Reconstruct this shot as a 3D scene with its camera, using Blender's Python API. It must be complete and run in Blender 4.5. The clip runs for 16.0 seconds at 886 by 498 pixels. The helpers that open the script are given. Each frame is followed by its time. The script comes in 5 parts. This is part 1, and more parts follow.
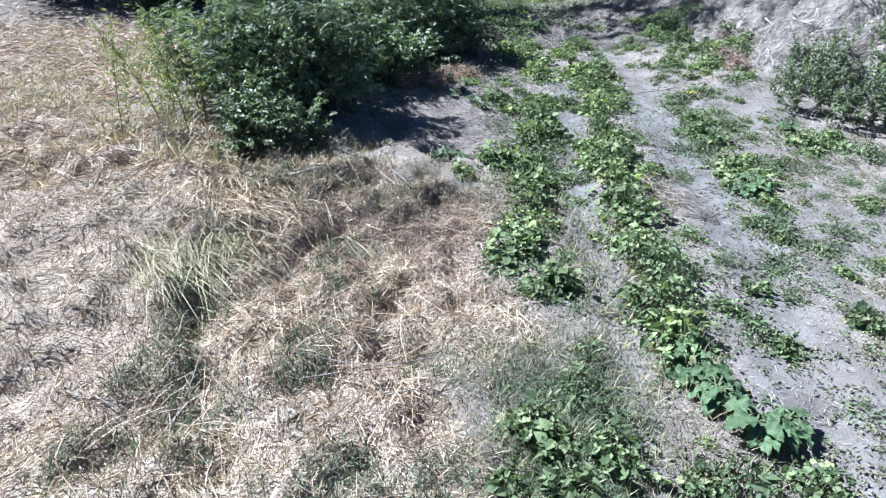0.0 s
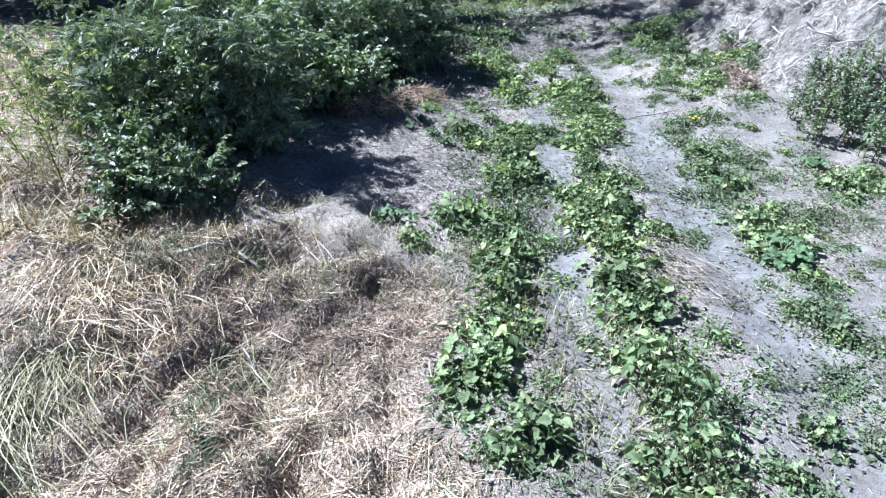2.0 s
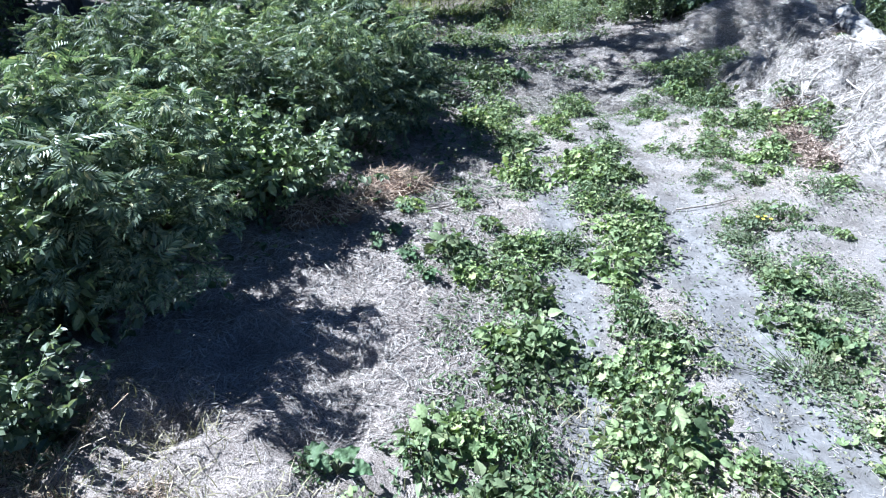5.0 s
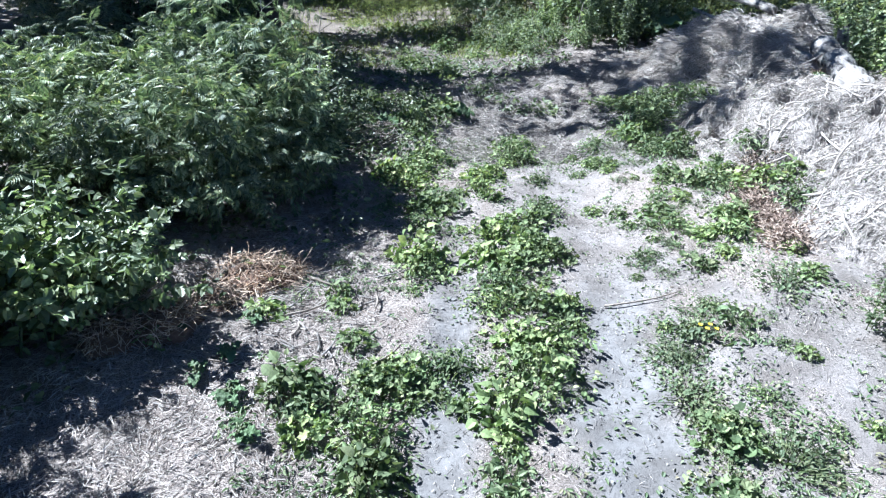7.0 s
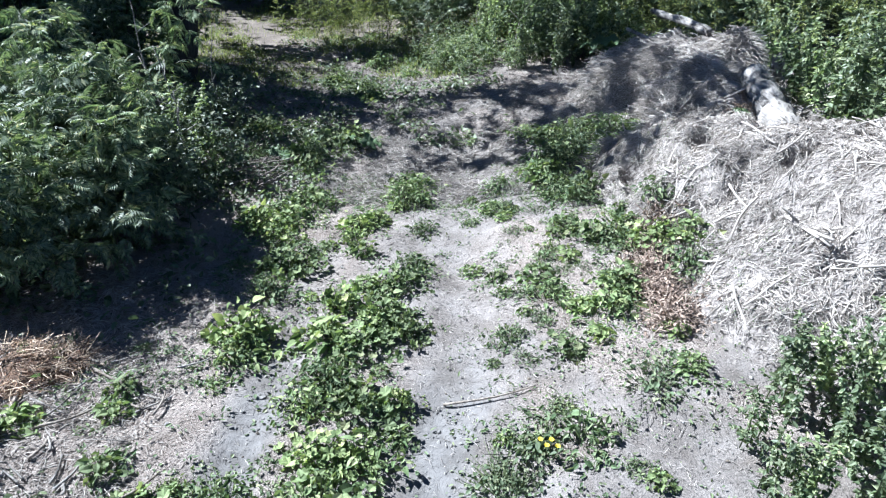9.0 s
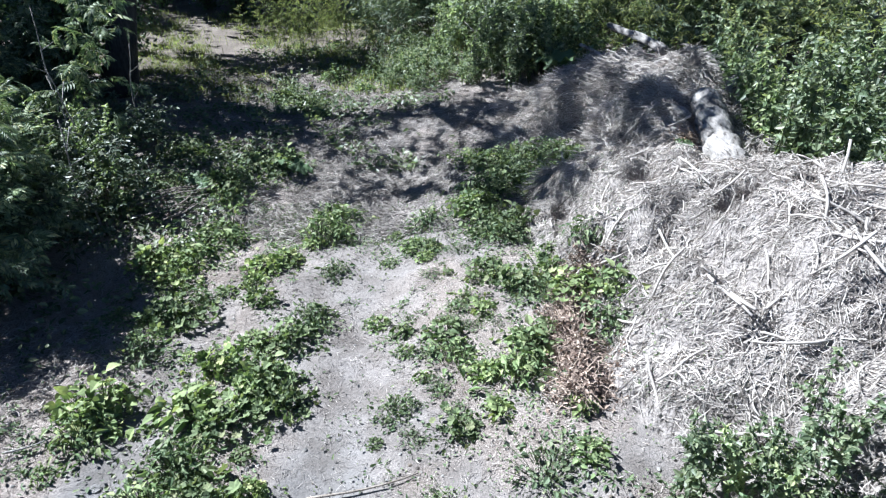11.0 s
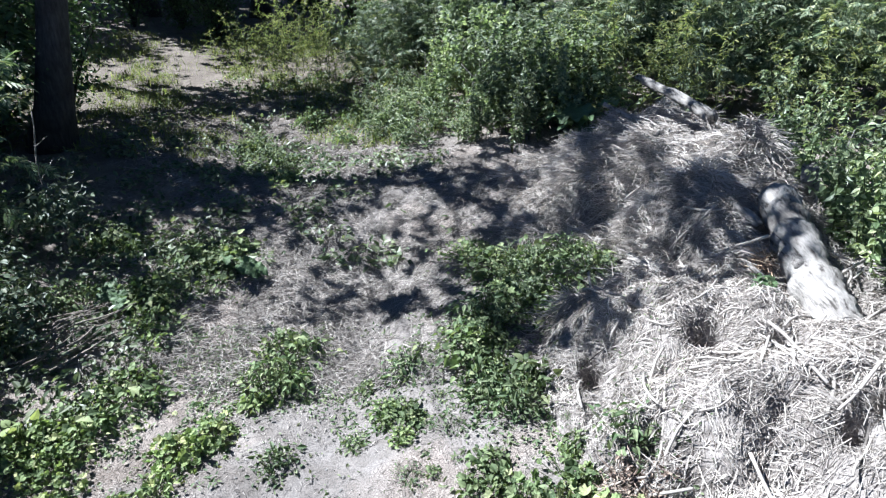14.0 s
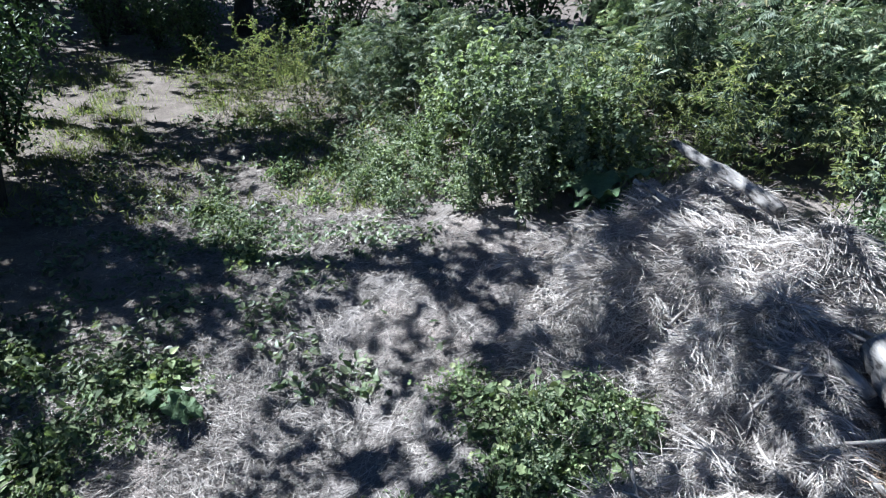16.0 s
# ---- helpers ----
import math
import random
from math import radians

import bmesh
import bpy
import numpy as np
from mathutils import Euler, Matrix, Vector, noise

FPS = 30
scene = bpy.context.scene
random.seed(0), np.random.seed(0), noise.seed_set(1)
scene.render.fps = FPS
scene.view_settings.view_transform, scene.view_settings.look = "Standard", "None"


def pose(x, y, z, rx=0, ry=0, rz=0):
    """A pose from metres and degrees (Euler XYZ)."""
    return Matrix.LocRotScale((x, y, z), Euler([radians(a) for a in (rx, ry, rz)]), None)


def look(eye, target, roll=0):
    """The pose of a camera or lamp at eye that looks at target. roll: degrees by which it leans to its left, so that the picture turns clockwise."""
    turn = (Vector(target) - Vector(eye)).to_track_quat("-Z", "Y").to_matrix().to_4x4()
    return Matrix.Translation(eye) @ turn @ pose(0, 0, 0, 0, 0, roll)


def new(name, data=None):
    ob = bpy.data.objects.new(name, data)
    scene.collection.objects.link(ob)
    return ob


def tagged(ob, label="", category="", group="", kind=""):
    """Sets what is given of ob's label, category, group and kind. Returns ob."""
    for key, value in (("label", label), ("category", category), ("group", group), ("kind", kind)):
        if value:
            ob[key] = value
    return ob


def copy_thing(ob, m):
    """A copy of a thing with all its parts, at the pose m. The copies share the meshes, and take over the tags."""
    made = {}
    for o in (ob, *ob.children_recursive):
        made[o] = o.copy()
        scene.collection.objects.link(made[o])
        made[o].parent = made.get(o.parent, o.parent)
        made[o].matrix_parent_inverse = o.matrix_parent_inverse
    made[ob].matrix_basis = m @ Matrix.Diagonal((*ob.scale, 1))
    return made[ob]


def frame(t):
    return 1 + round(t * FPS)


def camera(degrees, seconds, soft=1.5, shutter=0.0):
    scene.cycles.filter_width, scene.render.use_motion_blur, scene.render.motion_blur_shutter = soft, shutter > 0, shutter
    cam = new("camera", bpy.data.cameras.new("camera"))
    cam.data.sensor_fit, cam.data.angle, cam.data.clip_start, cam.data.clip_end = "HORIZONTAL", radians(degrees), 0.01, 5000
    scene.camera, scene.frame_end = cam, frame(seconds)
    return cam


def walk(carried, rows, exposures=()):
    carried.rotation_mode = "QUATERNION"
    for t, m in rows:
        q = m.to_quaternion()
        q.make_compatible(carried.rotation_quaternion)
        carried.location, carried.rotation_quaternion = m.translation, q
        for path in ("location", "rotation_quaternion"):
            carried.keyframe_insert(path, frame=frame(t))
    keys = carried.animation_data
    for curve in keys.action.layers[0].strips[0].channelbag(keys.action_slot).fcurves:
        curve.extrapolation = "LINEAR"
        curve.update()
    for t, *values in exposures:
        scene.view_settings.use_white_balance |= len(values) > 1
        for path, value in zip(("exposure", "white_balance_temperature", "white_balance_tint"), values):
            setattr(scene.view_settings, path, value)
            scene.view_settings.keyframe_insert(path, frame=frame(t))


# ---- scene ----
cam = camera(72.9, 16.0, 1.2)
METRES, EYE, TILT, LEAN, TURN = 7.85, 1.71, 0.0, 0.0, 0.0
ROWS = [
    (0.0, 0.0, 0.0, 0.0, 0.99, -31.23, -1.63),
    (0.5, 0.007, 0.0316, -0.0063, -0.19, -31.17, -1.6),
    (1.0, 0.0131, 0.0652, -0.0106, -0.59, -31.14, -1.6),
    (1.5, 0.0192, 0.1002, -0.0123, -0.66, -31.1, -1.59),
    (2.0, 0.0245, 0.1348, -0.0118, -0.75, -31.09, -1.61),
    (2.5, 0.0268, 0.1685, -0.0111, -0.79, -31.05, -1.61),
    (3.0, 0.0269, 0.2024, -0.0095, -0.83, -31.04, -1.59),
    (3.5, 0.0275, 0.2345, -0.007, -0.87, -31.02, -1.59),
    (6.0, 0.0693, 0.384, 0.0076, -0.8, -30.91, -1.52),
    (6.5, 0.0946, 0.4127, 0.0111, -0.82, -30.86, -1.52),
    (7.0, 0.1236, 0.44, 0.0147, -0.88, -30.81, -1.55),
    (7.5, 0.1512, 0.4642, 0.018, -0.9, -30.76, -1.57),
    (8.0, 0.1782, 0.485, 0.0212, -0.92, -30.76, -1.64),
    (8.5, 0.2046, 0.503, 0.024, -0.94, -30.75, -1.68),
    (9.0, 0.2304, 0.5182, 0.0262, -0.97, -30.72, -1.72),
    (9.5, 0.2536, 0.5303, 0.0283, -1.01, -30.68, -1.78),
    (12.0, 0.3052, 0.6134, 0.0397, -1.11, -30.69, -1.88),
    (12.5, 0.3057, 0.6399, 0.0425, -1.1, -30.68, -1.88),
    (13.0, 0.3061, 0.6698, 0.0456, -1.08, -30.68, -1.89),
    (13.5, 0.3062, 0.7026, 0.0493, -1.09, -30.65, -1.92),
    (14.0, 0.3073, 0.7371, 0.0531, -1.08, -30.63, -1.92),
    (14.5, 0.3096, 0.7727, 0.0569, -1.08, -30.61, -1.91),
    (15.0, 0.3127, 0.8091, 0.0605, -1.05, -30.58, -1.9),
    (15.5, 0.3155, 0.845, 0.0645, -1.05, -30.55, -1.89),
    (16.0, 0.3175, 0.8771, 0.0681, -1.05, -30.52, -1.89),
]
walk(cam, [(t, pose(0, 0, EYE, TILT, LEAN, TURN) @ pose(METRES * x, METRES * y, METRES * z, 90 + pitch, roll, yaw)) for t, x, y, z, yaw, pitch, roll in ROWS],
     [(0.0, 1.78, 5000, 9), (1.5, 1.90, 4910, 9), (3.5, 2.11, 4870, 9), (6.5, 2.15, 5000, 8), (9.5, 1.90, 5170, 8), (12.0, 1.83, 5240, 9), (14.5, 1.89, 5300, 9), (16.0, 1.86, 5160, 9)])

# ---- light ----
SUN_AZIMUTH, SUN_HEIGHT = -63.0, 46.0
world = bpy.data.worlds.new("sky")
scene.world = world
world.use_nodes = True
wt = world.node_tree
sky = wt.nodes.new("ShaderNodeTexSky")
sky.sky_type, sky.sun_disc = "NISHITA", False
sky.air_density, sky.dust_density, sky.ozone_density = 0.45, 0.1, 3.5
sky.sun_elevation, sky.sun_rotation = radians(SUN_HEIGHT), radians(SUN_AZIMUTH)
wt.nodes["Background"].inputs["Strength"].default_value = 0.032
wt.links.new(sky.outputs["Color"], wt.nodes["Background"].inputs["Color"])
sun = new("sun", bpy.data.lights.new("sun", "SUN"))
sun.data.energy, sun.data.angle, sun.data.color = 5.0, radians(0.53), (1.0, 0.93, 0.83)
az, el = radians(SUN_AZIMUTH), radians(SUN_HEIGHT)
TO_SUN = Vector((math.sin(az) * math.cos(el), math.cos(az) * math.cos(el), math.sin(el)))
sun.matrix_world = look(TO_SUN * 40, (0, 0, 0))


# ---- materials ----
def nodes_of(name):
    m = bpy.data.materials.new(name)
    m.use_nodes = True
    return m, m.node_tree, m.node_tree.nodes["Principled BSDF"]


def node(t, kind, **sockets):
    n = t.nodes.new(kind)
    for k, v in sockets.items():
        n.inputs[k.replace("_", " ")].default_value = v
    return n


def ramp(t, fac, stops):
    n = t.nodes.new("ShaderNodeValToRGB")
    while len(n.color_ramp.elements) < len(stops):
        n.color_ramp.elements.new(0.5)
    for e, (p, c) in zip(n.color_ramp.elements, stops):
        e.position, e.color = p, (*c, 1)
    t.links.new(fac, n.inputs["Fac"])
    return n.outputs["Color"]


def mixed(t, fac, a, b, mode="MIX"):
    n = t.nodes.new("ShaderNodeMix")
    n.data_type, n.blend_type = "RGBA", mode
    for sock, v in ((0, fac), (6, a), (7, b)):
        if isinstance(v, (int, float)):
            n.inputs[sock].default_value = v
        elif isinstance(v, tuple):
            n.inputs[sock].default_value = (*v, 1)
        else:
            t.links.new(v, n.inputs[sock])
    return n.outputs[2]


def noise_at(t, scale, detail=4.0, rough=0.6, vec=None):
    n = node(t, "ShaderNodeTexNoise", Scale=scale, Detail=detail, Roughness=rough)
    if vec is None:
        vec = t.nodes.new("ShaderNodeTexCoord").outputs["Object"]
    t.links.new(vec, n.inputs["Vector"])
    return n.outputs["Fac"]


def bumped(t, bsdf, height, strength, distance):
    b = node(t, "ShaderNodeBump", Strength=strength, Distance=distance)
    t.links.new(height, b.inputs["Height"])
    t.links.new(b.outputs["Normal"], bsdf.inputs["Normal"])


def piece_mat(name, stops, rough=0.7, glow_through=0.0, per_object=0.25, grain=180.0, hue=(1.0, 1.0, 1.0), patches=(0.72, 0.71, 0.70)):
    """Leaves, straw and stalks: the colour varies from piece to piece and from plant to plant."""
    m, t, bsdf = nodes_of(name)
    geo = t.nodes.new("ShaderNodeNewGeometry")
    info = t.nodes.new("ShaderNodeObjectInfo")
    col = ramp(t, geo.outputs["Random Per Island"], stops)
    whole = ramp(t, info.outputs["Random"], [(0.0, (1 - per_object,) * 3), (0.6, (1.0, 1.0, 1.0)), (1.0, tuple((1 + per_object) * h for h in hue))])
    col = mixed(t, 1.0, col, whole, "MULTIPLY")
    fine = ramp(t, noise_at(t, grain, 3), [(0.3, (0.78, 0.78, 0.76)), (0.7, (1.15, 1.15, 1.12))])
    col = mixed(t, 1.0, col, fine, "MULTIPLY")
    drift = ramp(t, noise_at(t, 2.6, 4), [(0.38, patches), (0.62, (1.14, 1.13, 1.12))])
    col = mixed(t, 1.0, col, drift, "MULTIPLY")
    t.links.new(col, bsdf.inputs["Base Color"])
    bsdf.inputs["Roughness"].default_value = rough
    if glow_through:
        bsdf.inputs["Specular IOR Level"].default_value = 0.42 if rough < 0.5 else 0.28
        tr = t.nodes.new("ShaderNodeBsdfTranslucent")
        t.links.new(mixed(t, 1.0, col, (1.05, 1.15, 0.62), "MULTIPLY"), tr.inputs["Color"])
        mx = node(t, "ShaderNodeMixShader", Fac=glow_through)
        t.links.new(bsdf.outputs["BSDF"], mx.inputs[1])
        t.links.new(tr.outputs["BSDF"], mx.inputs[2])
        t.links.new(mx.outputs["Shader"], t.nodes["Material Output"].inputs["Surface"])
    return m


def ground_material():
    m, t, bsdf = nodes_of("earth_and_litter")
    dry = t.nodes.new("ShaderNodeAttribute")
    dry.attribute_name = "dry"
    bare = t.nodes.new("ShaderNodeAttribute")
    bare.attribute_name = "bare"
    wood = t.nodes.new("ShaderNodeAttribute")
    wood.attribute_name = "humus_shade"
    fine = noise_at(t, 60, 8, 0.78)
    coarse = noise_at(t, 5, 5)
    earth = mixed(t, 0.6, ramp(t, fine, [(0.34, (0.072, 0.068, 0.065)), (0.46, (0.13, 0.126, 0.122)), (0.64, (0.185, 0.180, 0.175))]), ramp(t, noise_at(t, 14, 6, 0.65), [(0.36, (0.115, 0.111, 0.108)), (0.62, (0.18, 0.176, 0.173))]))
    # Low stops of chaff and straw paint in the shade between the bits.
    chaff = ramp(t, noise_at(t, 170, 6, 0.85), [(0.40, (0.06, 0.05, 0.044)), (0.5, (0.27, 0.233, 0.205)), (0.62, (0.46, 0.406, 0.365))])
    straw = ramp(t, noise_at(t, 150, 6, 0.85), [(0.41, (0.06, 0.046, 0.034)), (0.49, (0.38, 0.315, 0.248)), (0.6, (0.66, 0.57, 0.47))])
    mould_shade = ramp(t, noise_at(t, 70, 5, 0.8), [(0.3, (0.05, 0.04, 0.032)), (0.7, (0.22, 0.19, 0.16))])
    col = mixed(t, bare.outputs["Fac"], chaff, earth)
    col = mixed(t, dry.outputs["Fac"], col, straw)
    # Mouldy floor colour, which also paints tree shade onto the far path.
    col = mixed(t, wood.outputs["Fac"], col, mould_shade)
    col = mixed(t, 1.0, col, ramp(t, coarse, [(0.34, (0.74, 0.72, 0.70)), (0.6, (1.12, 1.12, 1.12))]), "MULTIPLY")
    t.links.new(col, bsdf.inputs["Base Color"])
    bsdf.inputs["Roughness"].default_value = 0.95
    bsdf.inputs["Specular IOR Level"].default_value = 0.15
    relief = mixed(t, bare.outputs["Fac"], mixed(t, 0.5, fine, noise_at(t, 190, 5, 0.8)), mixed(t, 0.25, noise_at(t, 16, 6, 0.6), fine))
    bumped(t, bsdf, relief, 0.9, 0.018)
    return m


def bark_material(name, stops, scale=(1, 1, 0.2)):
    m, t, bsdf = nodes_of(name)
    mp = node(t, "ShaderNodeMapping", Scale=scale)
    t.links.new(t.nodes.new("ShaderNodeTexCoord").outputs["Object"], mp.inputs["Vector"])
    grain = noise_at(t, 40, 6, 0.7, mp.outputs["Vector"])
    t.links.new(mixed(t, 1.0, ramp(t, grain, stops), ramp(t, noise_at(t, 6, 4), [(0.32, (0.42, 0.40, 0.38)), (0.5, (0.9, 0.89, 0.88)), (0.7, (1.12, 1.12, 1.12))]), "MULTIPLY"), bsdf.inputs["Base Color"])
    bsdf.inputs["Roughness"].default_value = 0.85
    bumped(t, bsdf, grain, 0.8, 0.02)
    return m


EARTH = ground_material()
FRESH = (1.07, 1.04, 0.88)
MALLOW = piece_mat("weed_leaf", [(0.0, (0.055, 0.085, 0.038)), (0.3, (0.145, 0.20, 0.095)), (0.8, (0.26, 0.325, 0.165)), (1.0, (0.39, 0.41, 0.23))], 0.7, 0.3, 0.32, 130, FRESH)
FEATHER = piece_mat("feathery_weed_leaf", [(0.0, (0.08, 0.13, 0.06)), (0.5, (0.175, 0.24, 0.125)), (1.0, (0.30, 0.345, 0.195))], 0.6, 0.26, 0.28, 120, FRESH)
DARKGRASS = piece_mat("dark_grass_blade", [(0.0, (0.04, 0.06, 0.035)), (0.5, (0.10, 0.135, 0.075)), (1.0, (0.25, 0.27, 0.18))], 0.6, 0.12)
TINY = piece_mat("ground_cover_leaf", [(0.0, (0.10, 0.14, 0.08)), (0.5, (0.165, 0.215, 0.125)), (1.0, (0.27, 0.29, 0.18))], 0.6, 0.25, 0.25, 150, FRESH)
PLUME = piece_mat("narrow_leaf", [(0.0, (0.045, 0.075, 0.04)), (0.4, (0.14, 0.19, 0.12)), (0.9, (0.265, 0.312, 0.21)), (1.0, (0.40, 0.39, 0.22))], 0.5, 0.24, 0.35, 180, FRESH)
NETTLE = piece_mat("nettle_leaf", [(0.0, (0.07, 0.11, 0.055)), (0.5, (0.19, 0.245, 0.145)), (1.0, (0.37, 0.41, 0.265))], 0.45, 0.36, 0.3, 120, FRESH)
PALELEAF = piece_mat("pale_broad_leaf", [(0.0, (0.11, 0.155, 0.095)), (0.5, (0.27, 0.33, 0.22)), (1.0, (0.44, 0.48, 0.35))], 0.5, 0.48, 0.3, 60, FRESH)
YELLOWING = piece_mat("yellowing_leaf", [(0.0, (0.11, 0.15, 0.055)), (0.5, (0.26, 0.30, 0.12)), (1.0, (0.42, 0.41, 0.20))], 0.55, 0.45)
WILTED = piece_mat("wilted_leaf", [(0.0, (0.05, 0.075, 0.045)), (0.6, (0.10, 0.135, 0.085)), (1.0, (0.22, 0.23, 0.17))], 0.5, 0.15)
BURDOCK = piece_mat("burdock_leaf", [(0.0, (0.08, 0.14, 0.06)), (1.0, (0.14, 0.205, 0.105))], 0.5, 0.2, 0.2, 45)
bumped(BURDOCK.node_tree, BURDOCK.node_tree.nodes["Principled BSDF"], noise_at(BURDOCK.node_tree, 55, 5, 0.6), 0.8, 0.012)
TREELEAF = piece_mat("tree_leaf", [(0.0, (0.04, 0.075, 0.03)), (1.0, (0.13, 0.185, 0.085))], 0.5, 0.22)
STEM = piece_mat("green_stem", [(0.0, (0.06, 0.09, 0.035)), (1.0, (0.13, 0.15, 0.07))], 0.6)
STRAW = piece_mat("bleached_straw", [(0.0, (0.15, 0.132, 0.118)), (0.2, (0.27, 0.243, 0.222)), (0.4, (0.35, 0.32, 0.296)), (0.8, (0.43, 0.398, 0.37)), (1.0, (0.54, 0.505, 0.47))], 0.8, 0.0, 0.2, 180, (1, 1, 1), (0.72, 0.71, 0.70))
# Darkest stubble tones stand in for shaded gaps between the straws.
STUBBLE = piece_mat("dry_stubble", [(0.0, (0.08, 0.057, 0.038)), (0.15, (0.23, 0.168, 0.115)), (0.32, (0.46, 0.365, 0.265)), (0.75, (0.66, 0.55, 0.42)), (1.0, (0.76, 0.65, 0.51))], 0.7, 0.0, 0.25, 180, (1, 1, 1), (0.72, 0.66, 0.57))
BROWN = piece_mat("rotting_stubble", [(0.0, (0.075, 0.05, 0.034)), (0.25, (0.28, 0.20, 0.14)), (0.55, (0.50, 0.385, 0.285)), (1.0, (0.70, 0.575, 0.45))], 0.75)
TAN = piece_mat("tan_straw", [(0.0, (0.22, 0.16, 0.09)), (0.4, (0.48, 0.37, 0.22)), (1.0, (0.72, 0.60, 0.40))], 0.7)
RUST = piece_mat("rusty_dead_weed", [(0.0, (0.09, 0.062, 0.05)), (0.5, (0.25, 0.19, 0.152)), (1.0, (0.42, 0.345, 0.285))], 0.75)
BLADE = piece_mat("pale_green_blade", [(0.0, (0.135, 0.128, 0.065)), (0.5, (0.30, 0.275, 0.16)), (1.0, (0.54, 0.48, 0.33))], 0.6, 0.15)
MOUND = bark_material("packed_straw", [(0.34, (0.13, 0.114, 0.102)), (0.46, (0.235, 0.212, 0.194)), (0.62, (0.33, 0.302, 0.28))], (1, 1, 1))
BARK = bark_material("dark_bark", [(0.3, (0.018, 0.016, 0.015)), (0.7, (0.085, 0.075, 0.066))])
BLEACHED = bark_material("weathered_log", [(0.36, (0.06, 0.052, 0.046)), (0.44, (0.22, 0.205, 0.188)), (0.62, (0.36, 0.342, 0.318))], (1.0, 0.15, 1.0))
TWIG = bark_material("dry_twig", [(0.3, (0.14, 0.11, 0.085)), (0.7, (0.38, 0.34, 0.29))])
ROTTEN = bark_material("rotten_wood", [(0.3, (0.05, 0.03, 0.02)), (0.7, (0.26, 0.16, 0.10))], (1, 1, 1))
CLOD = piece_mat("dry_clod", [(0.0, (0.15, 0.145, 0.14)), (1.0, (0.33, 0.32, 0.31))], 0.95)
PEBBLE = bark_material("tan_stone", [(0.3, (0.26, 0.225, 0.185)), (0.7, (0.46, 0.41, 0.345))], (1, 1, 1))
GREYSTONE = bark_material("grey_stone", [(0.3, (0.13, 0.125, 0.12)), (0.7, (0.27, 0.26, 0.25))], (1, 1, 1))
OLIVE = piece_mat("olive_withered_leaf", [(0.0, (0.06, 0.055, 0.035)), (0.5, (0.14, 0.14, 0.085)), (1.0, (0.27, 0.24, 0.17))], 0.65, 0.15)
HUSK = piece_mat("dark_husk", [(0.0, (0.03, 0.025, 0.02)), (1.0, (0.13, 0.11, 0.09))], 0.9)
PETAL = piece_mat("yellow_petal", [(0.0, (0.75, 0.6, 0.03)), (1.0, (0.85, 0.72, 0.08))], 0.5, 0.2)

# ---- the lie of the land ----
RNG = np.random.default_rng(7)
LATTICE = RNG.random((256, 256))


def vnoise(x, y, scale):
    """Smooth noise from 0 to 1 over the plan; scale: metres from bump to bump."""
    u, v = np.asarray(x, float) / scale + 91.3, np.asarray(y, float) / scale + 57.7
    i, j = np.floor(u).astype(int), np.floor(v).astype(int)
    a, b = u - i, v - j
    a, b = a * a * (3 - 2 * a), b * b * (3 - 2 * b)
    g = lambda p, q: LATTICE[p % 256, q % 256]
    return (g(i, j) * (1 - a) + g(i + 1, j) * a) * (1 - b) + (g(i, j + 1) * (1 - a) + g(i + 1, j + 1) * a) * b


def sstep(lo, hi, v):
    u = np.clip((np.asarray(v, float) - lo) / (hi - lo), 0, 1)
    return u * u * (3 - 2 * u)


def off_line(x, y, line):
    """Distance in the plan from a bent line."""
    d = np.full(np.shape(x), 1e9)
    for (ax, ay), (bx, by) in zip(line, line[1:]):
        ux, uy = bx - ax, by - ay
        k = np.clip(((x - ax) * ux + (y - ay) * uy) / (ux * ux + uy * uy), 0, 1)
        d = np.minimum(d, np.hypot(x - ax - k * ux, y - ay - k * uy))
    return d


TRACK_RIGHT = [(1.35, 0.5), (1.5, 1.8), (1.72, 2.9), (1.66, 3.6), (1.76, 4.6), (1.8, 5.3), (1.98, 6.1), (2.04, 7.0), (2.02, 8.1), (2.2, 9.2)]
TRACK_LEFT = [(0.66, 0.5), (0.72, 1.6), (0.85, 2.6), (0.84, 3.3), (1.0, 4.6), (1.1, 5.6), (1.17, 6.7), (1.25, 7.4)]
PATH_AHEAD = [(1.9, 8.6), (1.7, 10.4), (0.9, 12.0), (-0.5, 14.0), (-2.2, 17.0), (-4.2, 21.0)]


